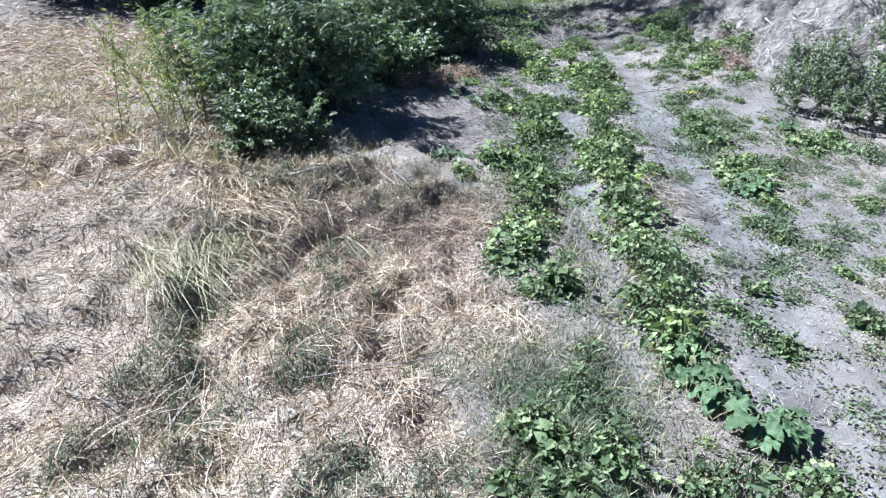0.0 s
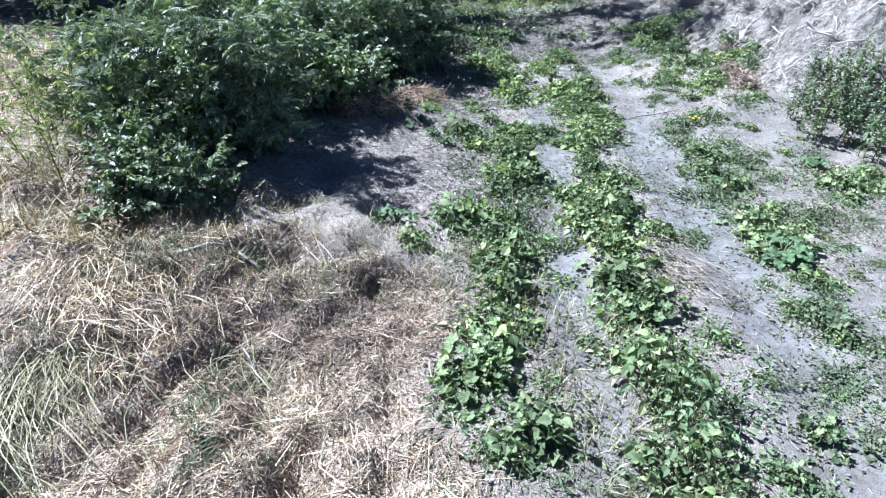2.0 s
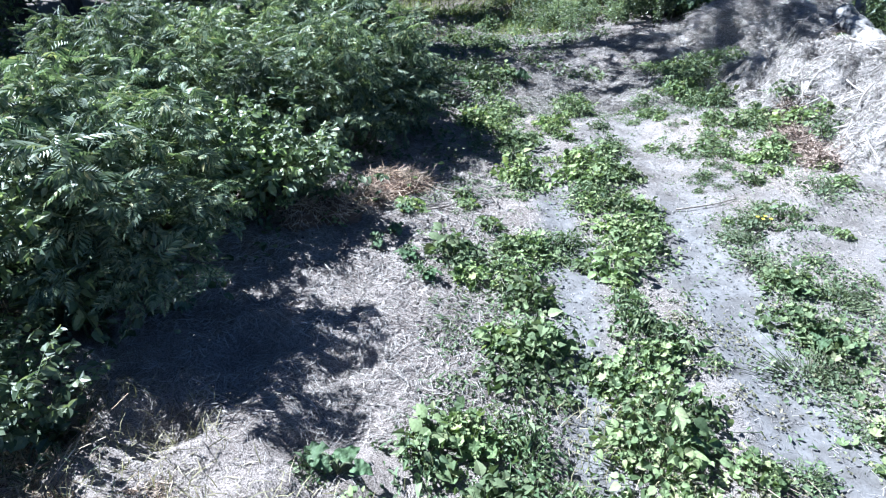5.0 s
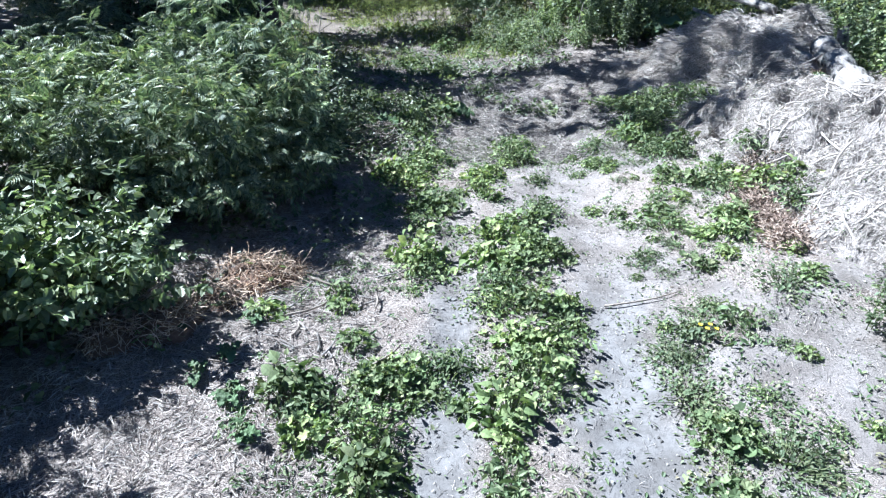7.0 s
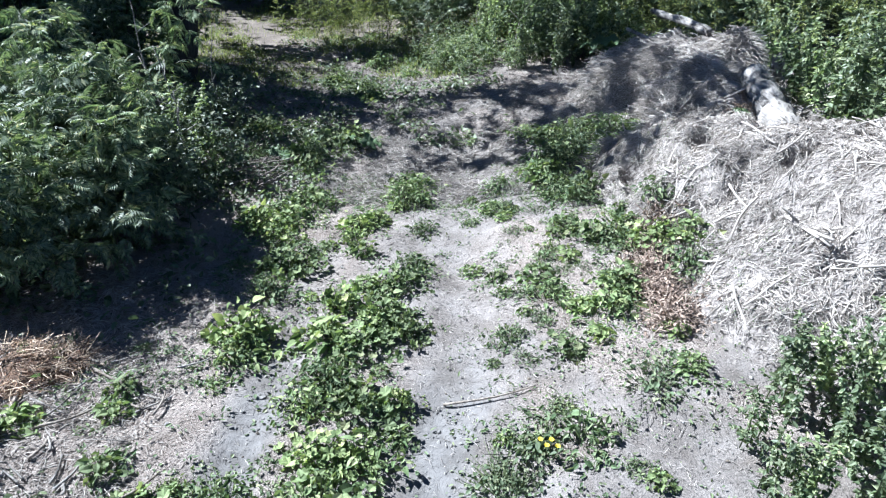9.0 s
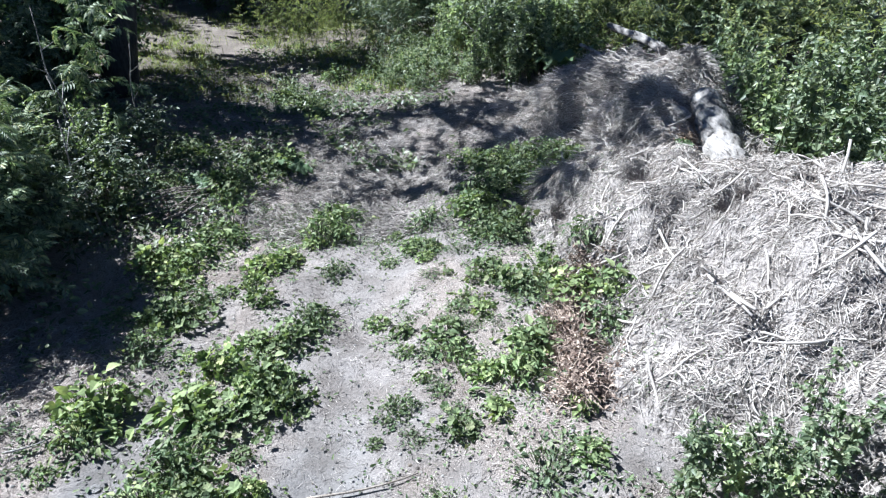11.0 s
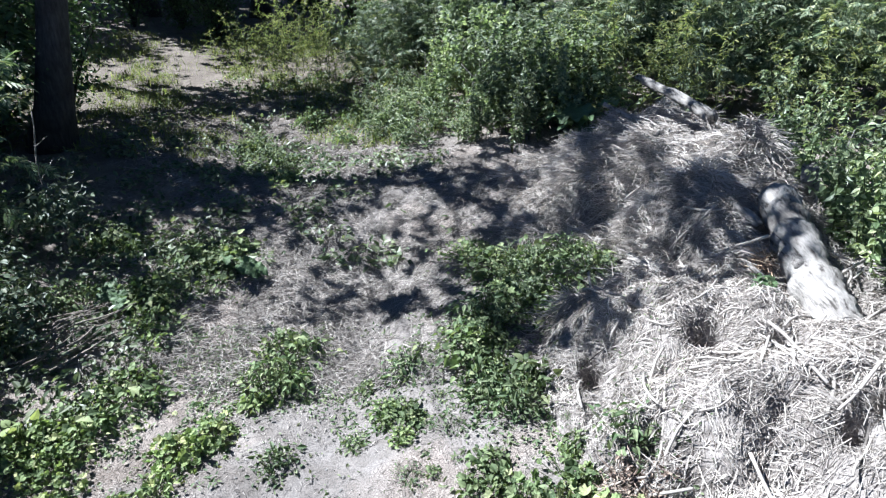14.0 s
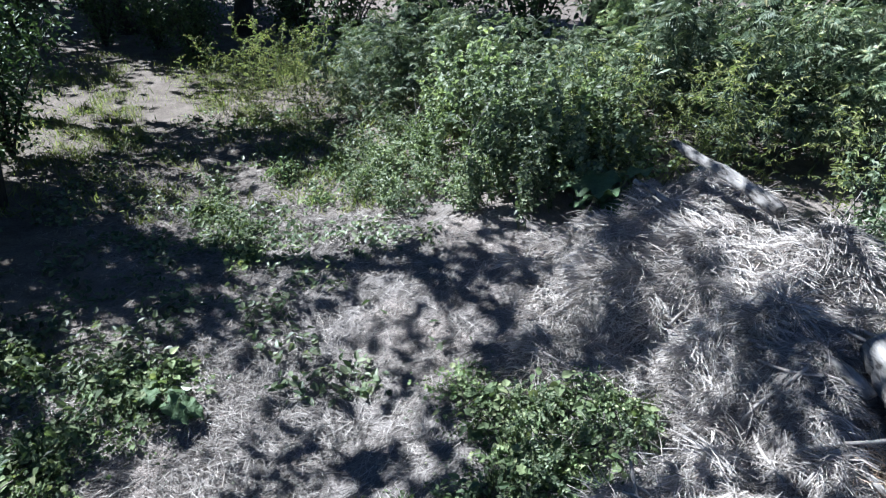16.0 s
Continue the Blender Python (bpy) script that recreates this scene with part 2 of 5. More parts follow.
def ground_z(x, y):
    x, y = np.asarray(x, float), np.asarray(y, float)
    z = 0.12 * np.exp(-(((x + 0.7) / 1.5) ** 2 + ((y - 4.8) / 1.6) ** 2))
    z = z - 0.30 * sstep(9.0, 15.0, y) * (1 - sstep(-1.0, 3.0, x)) - 0.09 * sstep(3.0, 1.0, y) * (1 - sstep(-1.5, 0.6, x))
    z = z + 0.05 * (vnoise(x, y, 0.9) - 0.5) + 0.028 * (vnoise(x, y, 0.23) - 0.5) + 0.014 * (vnoise(x, y, 0.09) - 0.5)
    z = z + (0.12 * (vnoise(x + 3, y, 0.19) - 0.5) + 0.075 * (vnoise(x, y + 7, 0.11) - 0.5)) * sstep(0.5, -0.2, x) * sstep(5.2, 4.2, y)
    z = z - 0.03 * np.exp(-(off_line(x, y, TRACK_RIGHT) / 0.16) ** 2) - 0.02 * np.exp(-(off_line(x, y, TRACK_LEFT) / 0.1) ** 2)
    z = z + 0.17 * sstep(2.05, 3.15, x) * sstep(4.9, 6.2, y) * sstep(60, 30, x) + 0.16 * sstep(1.4, 3.0, x) * sstep(9.6, 11.2, y) * sstep(60, 30, x)
    z = z - 0.09 * np.exp(-(((x - 1.5) / 0.8) ** 2 + ((y - 8.6) / 1.3) ** 2)) - 0.10 * np.exp(-(((x - 0.6) / 0.9) ** 2 + ((y - 11.2) / 1.2) ** 2))
    z = z + 0.07 * np.exp(-(((x + 1.2) / 0.7) ** 2 + ((y - 3.5) / 0.5) ** 2)) - 0.07 * np.exp(-(((x + 1.3) / 0.7) ** 2 + ((y - 1.9) / 0.5) ** 2))
    far = np.hypot(x - 1, y - 6)
    return z + 0.8 * (vnoise(x, y, 14.0) - 0.5) * sstep(14, 40, far)


HEAP_PITS = [(3.20, 7.80, 0.06), (3.28, 7.35, 0.05), (3.98, 7.16, 0.06), (4.12, 7.02, 0.06), (3.83, 7.10, 0.05), (3.72, 8.50, 0.08), (4.30, 9.02, 0.10), (3.62, 7.72, 0.06), (3.86, 7.62, 0.06)]
LOG_LINE = [(4.10, 7.62), (4.30, 8.66)]


def heap_h(x, y):
    """Height of the straw over the ground: a long slope that rises from its foot beside the track, covered in tufts."""
    x, y = np.asarray(x, float), np.asarray(y, float)
    foot = np.interp(y, [5.2, 5.7, 6.3, 7.0, 7.5, 8.1, 8.5, 9.0, 9.5, 10.0, 10.4, 10.9], [4.1, 3.45, 3.14, 3.18, 3.04, 3.0, 3.25, 2.98, 2.92, 2.92, 3.12, 3.9])
    foot = foot + 0.14 * (vnoise(x * 0, y, 0.3) - 0.5) + 0.10 * (vnoise(x * 0, y, 0.12) - 0.5)
    steep = np.interp(y, [5.4, 6.3, 7.0, 7.6, 8.3, 9.2, 10.0, 10.8], [0.5, 0.75, 0.72, 0.62, 0.53, 0.62, 0.58, 0.35])
    u = np.maximum(x - foot, 0)
    h = steep * u * (1 - 0.62 * sstep(8.3, 8.9, y) * sstep(0.75, 0.1, u)) + 0.07 * sstep(0, 0.1, u) * sstep(8.9, 8.4, y)
    top = np.interp(y, [5.6, 6.2, 7.0, 7.6, 8.4, 9.2, 9.7, 10.6], [0.45, 0.62, 0.68, 0.58, 0.50, 0.74, 0.54, 0.38])
    h = np.minimum(h, top + 0.15 * (h - top)) * sstep(5.05, 4.35, x)
    lump = (0.15 + 0.05 * sstep(8.4, 9.0, y)) * (np.abs(2 * vnoise(x, y, 0.45) - 1) - 0.35) + (0.10 + 0.05 * sstep(8.4, 9.0, y)) * (np.abs(2 * vnoise(x + 4, y, 0.21) - 1) - 0.35) + 0.05 * (vnoise(x, y, 0.07) - 0.5)
    for a, b, r in HEAP_PITS:
        lump = lump - 0.24 * np.exp(-((x - a) ** 2 + (y - b) ** 2) / r ** 2)
    near_log = np.exp(-(off_line(x, y, LOG_LINE) / 0.2) ** 2)
    h = h + lump * sstep(0.02, 0.22, h) * (1 - 0.6 * near_log) - 0.15 * np.exp(-(off_line(x, y, LOG_LINE) / 0.25) ** 2) * sstep(7.55, 7.85, y)
    return np.maximum(0, h) * sstep(0, 0.05, u)


def support(x, y):
    return ground_z(x, y) + heap_h(x, y)


# ---- building blocks ----
def mesh_of(name, verts, faces, smooth=False):
    """A mesh from arrays; all faces have the same number of corners."""
    me = bpy.data.meshes.new(name)
    verts, faces = np.asarray(verts, np.float32), np.asarray(faces, np.int32)
    n, k = faces.shape
    me.vertices.add(len(verts))
    me.vertices.foreach_set("co", verts.ravel())
    me.loops.add(n * k)
    me.loops.foreach_set("vertex_index", faces.ravel())
    me.polygons.add(n)
    me.polygons.foreach_set("loop_start", np.arange(0, n * k, k, dtype=np.int32))
    me.polygons.foreach_set("use_smooth", np.full(n, smooth))
    me.update(calc_edges=True)
    return me


def part(name, me, material, parent, label="", kind=""):
    ob = new(name, me)
    if not me.materials:
        me.materials.append(material)
    ob.parent = parent
    return tagged(ob, label, "", "", kind)


def thing(name, label, category, group="", kind="", at=(0, 0, 0)):
    ob = new(name)
    ob.empty_display_size = 0.1
    ob.location = at
    return tagged(ob, label, category, group, kind)


def turns(yaw, pitch, roll):
    """Turning matrices (N, 3, 3): roll about x, then pitch (x towards z), then yaw."""
    cy, sy, cp, sp, cr, sr = np.cos(yaw), np.sin(yaw), np.cos(pitch), np.sin(pitch), np.cos(roll), np.sin(roll)
    o, l = np.zeros_like(cy), np.ones_like(cy)
    Z = np.stack([cy, -sy, o, sy, cy, o, o, o, l], -1).reshape(-1, 3, 3)
    Y = np.stack([cp, o, -sp, o, l, o, sp, o, cp], -1).reshape(-1, 3, 3)
    X = np.stack([l, o, o, o, cr, -sr, o, sr, cr], -1).reshape(-1, 3, 3)
    return Z @ Y @ X


def sown(name, template, at, turn, size, smooth=False):
    """One mesh of many copies of a small template."""
    tv, tf = template
    at, size = np.asarray(at, float), np.asarray(size, float)
    v = np.einsum("nij,nkj->nki", turn, tv[None] * size[:, None, :]) + at[:, None, :]
    f = tf[None] + (np.arange(len(at)) * len(tv))[:, None, None]
    return mesh_of(name, v.reshape(-1, 3), f.reshape(-1, tf.shape[1]), smooth)


def leaf_template(outline, fold, bend):
    """A leaf one long along x and one wide: both halves lift by fold from the midrib, and the tip droops by bend."""
    top, low, rib = [], [], []
    for x, w in outline:
        z = -bend * x * x
        rib.append((x, 0, z))
        top.append((x, w / 2, z + fold * w))
        low.append((x, -w / 2, z + fold * w))
    n = len(outline)
    f = []
    for i in range(n - 1):
        f += [(i, i + 1, n + i + 1, n + i), (i + 1, i, 2 * n + i, 2 * n + i + 1)]
    return np.array(rib + top + low), np.array(f)


def plain_leaf(a, b, fold, bend):
    """A small leaf of two folded halves; a and b: half widths near the stalk and near the tip."""
    v = [(0, 0, 0), (1, 0, -bend), (0.28, a, fold), (0.66, b, fold * 0.7 - bend * 0.5), (0.28, -a, fold), (0.66, -b, fold * 0.7 - bend * 0.5)]
    return np.array(v), np.array([(0, 1, 3, 2), (1, 0, 4, 5)])


def strip(bend):
    """A blade one long along x and one wide, bent in its middle."""
    v = [(0, 0.4, 0), (0, -0.4, 0), (0.5, 0.5, bend), (0.5, -0.5, bend), (1, 0.06, 0), (1, -0.06, 0)]
    return np.array(v), np.array([(0, 1, 3, 2), (2, 3, 5, 4)])


LANCE = plain_leaf(0.48, 0.36, 0.05, 0.2)
OVATE = plain_leaf(0.50, 0.42, 0.09, 0.16)


def broad_leaf(n=15, ruffle=0.15):
    """A heart shaped leaf with a channelled midrib, side veins and a ruffled edge."""
    v, f = [], []
    for i in range(n):
        x = i / (n - 1)
        w = 0.5 * (0.55 + 0.45 * min(1, x / 0.12)) * (1 - x ** 1.7) ** 0.85 * (1.0 + 0.09 * np.cos(23 * x))
        for k in (-1, -0.66, -0.33, 0, 0.33, 0.66, 1):
            a = abs(k)
            z = 0.13 * a * w * 2 - 0.10 * (a * w * 2) ** 2 * 1.4 - 0.30 * x * x + ruffle * a ** 2 * np.sin(17 * x + 1.7 * k) * (0.3 + w) + 0.018 * (0.5 if i % 2 else -0.5) * (a > 0.1)
            v.append((x - 0.13 * a ** 2 * (1 - x) ** 2, k * w + 0.02 * np.sin(11 * x), z))
    for i in range(n - 1):
        for k in range(6):
            a = 7 * i + k
            f.append((a, a + 7, a + 8, a + 1))
    return np.array(v), np.array(f)


DROOP = leaf_template([(0, 0.08), (0.12, 0.62), (0.36, 0.95), (0.66, 0.66), (1.0, 0.04)], 0.14, 0.34)
BIG = broad_leaf()
GRASS = strip(0.09)


def frond(n=6):
    """A drooping feathered leaf: pairs of narrow pointed leaflets along one rib, and one at its tip."""
    v, f = [], []

    def leaflet(x, z, yaw, L, drop):
        k = len(v)
        c, q = np.cos(yaw), np.sin(yaw)
        for u, w, d in ((0, 0, 0), (0.45, 0.155, 0.12), (1, 0, 1), (0.45, -0.155, 0.12)):
            v.append((x + L * (u * c - w * q), L * (u * q + w * c), z - drop * L * d))
        f.append((k, k + 1, k + 2, k + 3))

    for i in range(n):
        x = 0.10 + 0.62 * i / n
        z = 0.12 * x - 0.36 * x * x
        for side in (1, -1):
            leaflet(x, z, side * (1.15 - 0.09 * i), (0.30, 0.38, 0.40, 0.37, 0.32, 0.26)[i], 0.32)
    leaflet(0.66, -0.06, 0.0, 0.36, 0.45)
    return np.array(v), np.array(f)


FROND = frond()


def round_template(n=12, cup=0.22):
    """A rounded, slightly lobed leaf with its stalk end at the origin."""
    v = [(0.42, 0, -cup * 0.3)]
    for i in range(n):
        a = 2 * np.pi * i / n + np.pi
        r = 0.5 * (1.0 if i % 2 else 0.8) * (0.6 if i == 0 else 1)
        v.append((0.45 + r * np.cos(a), r * np.sin(a), cup * ((0.4 + 0.6 * abs(np.sin(a))) * 0.6 + (0.35 if i % 2 else -0.25))))
    f = [(0, 1 + i, 1 + (i + 1) % n) for i in range(n)]
    return np.array(v), np.array(f)


ROUND = round_template()


def stalk_template(bend=6.0, sides=3):
    """A straw one long along x and of radius one, bowed by bend radii, with closed ends."""
    v, f = [], []
    for i, (x, r) in enumerate(((0, 1), (0.5, 1.0), (1, 0.75))):
        for s in range(sides):
            a = 2 * np.pi * s / sides
            v.append((x, r * np.cos(a), r * np.sin(a) + bend * (1 - (2 * x - 1) ** 2)))
    for i in range(2):
        for s in range(sides):
            a, b = i * sides + s, i * sides + (s + 1) % sides
            f.append((a, b, b + sides, a + sides))
    return np.array(v), np.array(f)


def split_straw(bend):
    """A straw split lengthwise, bowed by bend radii: two faces that meet in a ridge."""
    v, f = [], []
    for x, r in ((0, 1), (0.5, 1), (1, 0.7)):
        z = bend * (1 - (2 * x - 1) ** 2)
        v += [(x, r, z - 0.6 * r), (x, 0, z + 0.8 * r), (x, -r, z - 0.6 * r)]
    for i in (0, 3):
        f += [(i, i + 1, i + 4, i + 3), (i + 1, i + 2, i + 5, i + 4)]
    return np.array(v), np.array(f)


def chaff_bit():
    return np.array([(0, 1, -0.6), (0, 0, 0.8), (0, -1, -0.6), (1, 0.8, -0.6), (1, 0, 0.7), (1, -0.8, -0.6)]), np.array([(0, 1, 4, 3), (1, 2, 5, 4)])


STALKS = [stalk_template(b) for b in (0.5, 4.0, 9.0)]
STRAWS = [split_straw(b) for b in (0.5, 2.5, 6.0)]
CHAFF = chaff_bit()


def tube(points, radii, sides=7, wobble=0.0, seed=0):
    """Corners and faces of a round limb through the points, closed at both ends by a small cap ring."""
    p, r = np.asarray(points, float), np.asarray(radii, float)
    rng = np.random.default_rng(seed)
    d = np.gradient(p, axis=0)
    d /= np.linalg.norm(d, axis=1)[:, None] + 1e-9
    ref = np.array([0, 0, 1.0]) if abs(d[0][2]) < 0.8 else np.array([1.0, 0, 0])
    v = []
    for c, t, q in zip(p, d, r):
        a = np.cross(t, ref)
        a /= np.linalg.norm(a) + 1e-9
        b = np.cross(t, a)
        for s in range(sides):
            k = 2 * np.pi * s / sides
            v.append(c + q * (1 + wobble * (rng.random() - 0.5)) * (a * np.cos(k) + b * np.sin(k)))
    n = len(p)
    v = [*v, *[p[0] + (w - p[0]) * 0.05 for w in v[:sides]], *[p[-1] + (w - p[-1]) * 0.05 for w in v[-sides:]]]
    f = []
    for i in range(n - 1):
        for s in range(sides):
            a, b = i * sides + s, i * sides + (s + 1) % sides
            f.append((a, b, b + sides, a + sides))
    for s in range(sides):
        q = (s + 1) % sides
        f.append((q, s, n * sides + s, n * sides + q))
        f.append(((n - 1) * sides + s, (n - 1) * sides + q, (n + 1) * sides + q, (n + 1) * sides + s))
    return np.array(v), np.array(f)


def joined(pieces):
    v, f, k = [], [], 0
    for a, b in pieces:
        v.append(a)
        f.append(b + k)
        k += len(a)
    return np.concatenate(v), np.concatenate(f)


# ---- ground ----
def axis(fine_lo, fine_hi, step, lo, hi):
    a = list(np.arange(fine_lo, fine_hi, step))
    s, left = step, []
    p = fine_lo
    while p > lo:
        s *= 1.25
        p -= s
        left.append(p)
    s, p = step, a[-1]
    while p < hi:
        s *= 1.25
        p += s
        a.append(p)
    return np.array(left[::-1] + a)


def rotten(x, y):
    """Where brown rotten cuttings lie on the stubble."""
    n = 0.6 * vnoise(x, y, 0.4) + 0.4 * vnoise(x, y, 0.12)
    return sstep(1.15, 0.55, np.hypot((x + 0.55) / 0.95, (y - 3.1) / 0.55) + 1.2 * (n - 0.5)) * sstep(0.5, 0.2, x)


def masks(x, y):
    """How dry and bare the ground is over the plan, and how dark with mould and painted shade."""
    n = 0.5 * vnoise(x, y, 0.5) + 0.3 * vnoise(x, y, 0.17) + 0.2 * vnoise(x, y, 0.06)
    edge = np.interp(y, [0, 2.2, 3.2, 4.0, 5.0, 8.0], [0.1, 0.25, 0.05, -0.9, -1.9, -3.0])
    dry = sstep(0.25, -0.35, x - edge + 0.9 * (n - 0.5))
    d = np.minimum(off_line(x, y, TRACK_RIGHT) / 0.24, off_line(x, y, TRACK_LEFT) / 0.14)
    d = np.minimum(d, off_line(x, y, PATH_AHEAD) / (0.35 - 0.2 * sstep(10.5, 12.5, y)))
    bare = sstep(1.5, 0.5, d + 1.4 * (n - 0.5)) * (0.95 - 0.25 * sstep(3.2, 2.0, y) - 0.5 * sstep(5.6, 7.0, y))
    bare = np.maximum(bare, 0.6 * sstep(0.42, 0.62, n) * sstep(1.2, 1.7, x) * (1 - sstep(3.2, 3.6, x)))
    humus_shade = sstep(7.6, 9.5, y + 1.0 * (n - 0.5)) * (1 - sstep(-0.6, 0.7, x + 0.6 * (n - 0.5))) * 0.9
    humus_shade = np.maximum(humus_shade, sstep(4.2, 5.2, y) * (1 - sstep(-1.3, -0.6, x - 0.35 * sstep(5.4, 6.6, y))) * sstep(-3.2, -2.2, x) * 0.8)
    humus_shade = np.maximum(humus_shade, 0.5 * rotten(x, y))
    # Far path: brown litter, darkened further in place of missing tree shade.
    humus_shade = np.maximum(humus_shade, 0.65 * sstep(10.4, 11.4, y) + 0.25 * sstep(12.2, 13.2, y))
    humus_shade = np.maximum(humus_shade, sstep(11.5, 13.5, y) * sstep(0.5, 1.0, off_line(x, y, PATH_AHEAD)) * 0.9)
    humus_shade = np.maximum(humus_shade, sstep(8.0, 13.0, np.hypot(x - 1, y - 6)) * sstep(4.0, 8.0, y) * 0.9)
    return dry * (1 - humus_shade), bare * (1 - dry), humus_shade


def build_ground():
    xs, ys = axis(-4.0, 5.6, 0.05, -700, 700), axis(0.7, 12.5, 0.05, -700, 700)
    X, Y = np.meshgrid(xs, ys)
    x, y = X.ravel(), Y.ravel()
    w, h = len(xs), len(ys)
    i = (np.arange(h - 1)[:, None] * w + np.arange(w - 1)[None]).ravel()
    me = mesh_of("ground", np.stack([x, y, ground_z(x, y)], -1), np.stack([i, i + 1, i + w + 1, i + w], -1), True)
    for name, vals in zip(("dry", "bare", "humus_shade"), masks(x, y)):
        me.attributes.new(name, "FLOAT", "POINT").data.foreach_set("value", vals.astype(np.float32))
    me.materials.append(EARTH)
    tagged(new("ground", me), "pale dry earth with trampled tracks, chaff and stubble", "ground", "", "structure")


build_ground()


def lying(n, xy, length, thick, tilt=0.25, lift=0.0, yaw=None, flat=1.0):
    """Places, turns and sizes of n straws that lie on the ground or the heap."""
    x, y = xy
    yaw = RNG.uniform(0, 2 * np.pi, n) if yaw is None else yaw
    e = 0.03
    gx = (support(x + e, y) - support(x - e, y)) / (2 * e)
    gy = (support(x, y + e) - support(x, y - e)) / (2 * e)
    slope = np.arctan(np.clip(gx * np.cos(yaw) + gy * np.sin(yaw), -1.2, 1.2))
    L = RNG.uniform(*length, n)
    pitch = slope + RNG.normal(0, tilt, n)
    at = np.stack([x - np.cos(yaw) * L / 2, y - np.sin(yaw) * L / 2, support(x, y) - np.sin(pitch) * L / 2 + lift * RNG.random(n) + 0.002], -1)
    r = RNG.uniform(*thick, n)
    return at, turns(yaw, pitch, RNG.uniform(0, 6.28, n)), np.stack([L, r, r * flat], -1)


def pick(n, box, weight):
    """n places in a box of the plan (x0, x1, y0, y1), thinned by weight(x, y) from 0 to 1."""
    xs, ys = [], []
    got = 0
    while got < n:
        x, y = RNG.uniform(box[0], box[1], 4 * n), RNG.uniform(box[2], box[3], 4 * n)
        k = RNG.random(4 * n) < weight(x, y)
        xs.append(x[k])
        ys.append(y[k])
        got += k.sum()
    return np.concatenate(xs)[:n], np.concatenate(ys)[:n]


def carpet(name, n, box, weight, length, thick, material, label, category, **kw):
    owner = thing(name, label, category, "", "stuff")
    k = n // 3
    for i, t in enumerate((CHAFF, CHAFF, STRAWS[1 + k % 2])):
        me = sown(name, t, *lying(k, pick(k, box, weight), length, thick, **kw))
        part("stalks", me, material, owner, "", "stuff")
    return owner


# ---- straw heap and the log ----
def build_heap():
    heap = thing("straw_heap", "heap of bleached grey straw and reed stalks beside the track", "straw heap")
    xs, ys = np.arange(2.6, 5.95, 0.03), np.arange(5.0, 11.0, 0.03)
    X, Y = np.meshgrid(xs, ys)
    h = heap_h(X, Y)
    z = np.where(h > 0.01, ground_z(X, Y) + h, ground_z(X, Y) - 0.06)
    w = len(xs)
    i = (np.arange(len(ys) - 1)[:, None] * w + np.arange(w - 1)[None]).ravel()
    f = np.stack([i, i + 1, i + w + 1, i + w], -1)
    f = f[(h.ravel()[f] > 0.005).any(axis=1)]
    part("mound", mesh_of("mound", np.stack([X.ravel(), Y.ravel(), z.ravel()], -1), f, True), MOUND, heap, "packed straw core")
    on = lambda x, y: sstep(0.0, 0.06, heap_h(x, y)) * (1 - 0.8 * sstep(4.7, 5.0, x))
    box = (2.8, 5.3, 5.1, 10.9)

    def combed(x, y):
        """Straws hang down the slope in locks, with many strewn across."""
        e = 0.07
        down = np.arctan2(heap_h(x, y - e) - heap_h(x, y + e), heap_h(x - e, y) - heap_h(x + e, y))
        stray = RNG.random(len(x)) < 0.42 + 0.08 * sstep(8.4, 9.0, y)
        return np.where(stray, RNG.uniform(0, 6.28, len(x)), down + 5.0 * (vnoise(x, y, 0.13) - 0.5) + RNG.normal(0, 0.5, len(x)))

    def strew(n, template, length, thick, tilt, lift, where=box, weight=on, wide=None):
        x, y = pick(n, where, weight)
        at, tn, sz = lying(n, (x, y), length, thick, tilt, lift, combed(x, y))
        if wide is not None:
            sz[:, 2] = sz[:, 0] * wide
        part("loose_straw", sown("loose_straw", template, at, tn, sz), STRAW, heap, "", "stuff")

    fine = lambda x, y: on(x, y) * (0.25 + 0.75 * sstep(7.9, 8.7, y))
    coarse = lambda x, y: on(x, y) * (1 - 0.72 * sstep(8.0, 8.8, y))
    strew(38000, STRAWS[1], (0.03, 0.09), (0.0009, 0.0021), 0.34, 0.03, weight=fine)
    strew(48000, STRAWS[0], (0.025, 0.09), (0.0008, 0.0018), 0.28, 0.018)
    strew(34000, CHAFF, (0.02, 0.07), (0.0008, 0.0019), 0.24, 0.012)
    strew(9000, GRASS, (0.02, 0.09), (0.0022, 0.0050), 0.2, 0.014, weight=coarse, wide=0.6)
    strew(650, GRASS, (0.07, 0.20), (0.0035, 0.0075), 0.16, 0.02, (3.0, 4.9, 5.4, 8.3), coarse, 0.4)
    strew(5000, STRAWS[0], (0.02, 0.06), (0.0012, 0.0022), 0.3, 0.03, (2.9, 4.5, 8.2, 10.4))
    # tufts that stand out of the slope, each a mop of straws
    n, each = 230, 170
    x, y = pick(n, (2.8, 4.6, 8.2, 10.4), on)
    r = np.repeat(RNG.uniform(0.04, 0.10, len(x)), each)
    a = np.repeat(RNG.uniform(0, 6.28, len(x)), each) + RNG.normal(0, 1.1, len(r))
    px, py = np.repeat(x, each) + 0.45 * r * RNG.normal(0, 1, len(r)), np.repeat(y, each) + 0.45 * r * RNG.normal(0, 1, len(r))
    L = r * RNG.uniform(0.8, 2.0, len(r))
    w = RNG.uniform(0.0007, 0.0016, len(r))
    at = np.stack([px, py, support(px, py) + 0.55 * r * RNG.uniform(0.0, 1.0, len(r))], -1)
    part("tuft", sown("tuft", STRAWS[2], at, turns(a, RNG.normal(-0.05, 0.32, len(r)), RNG.uniform(-0.6, 0.6, len(r))), np.stack([L, w, 1.6 * w], -1)), STRAW, heap, "", "stuff")
    shapes = []
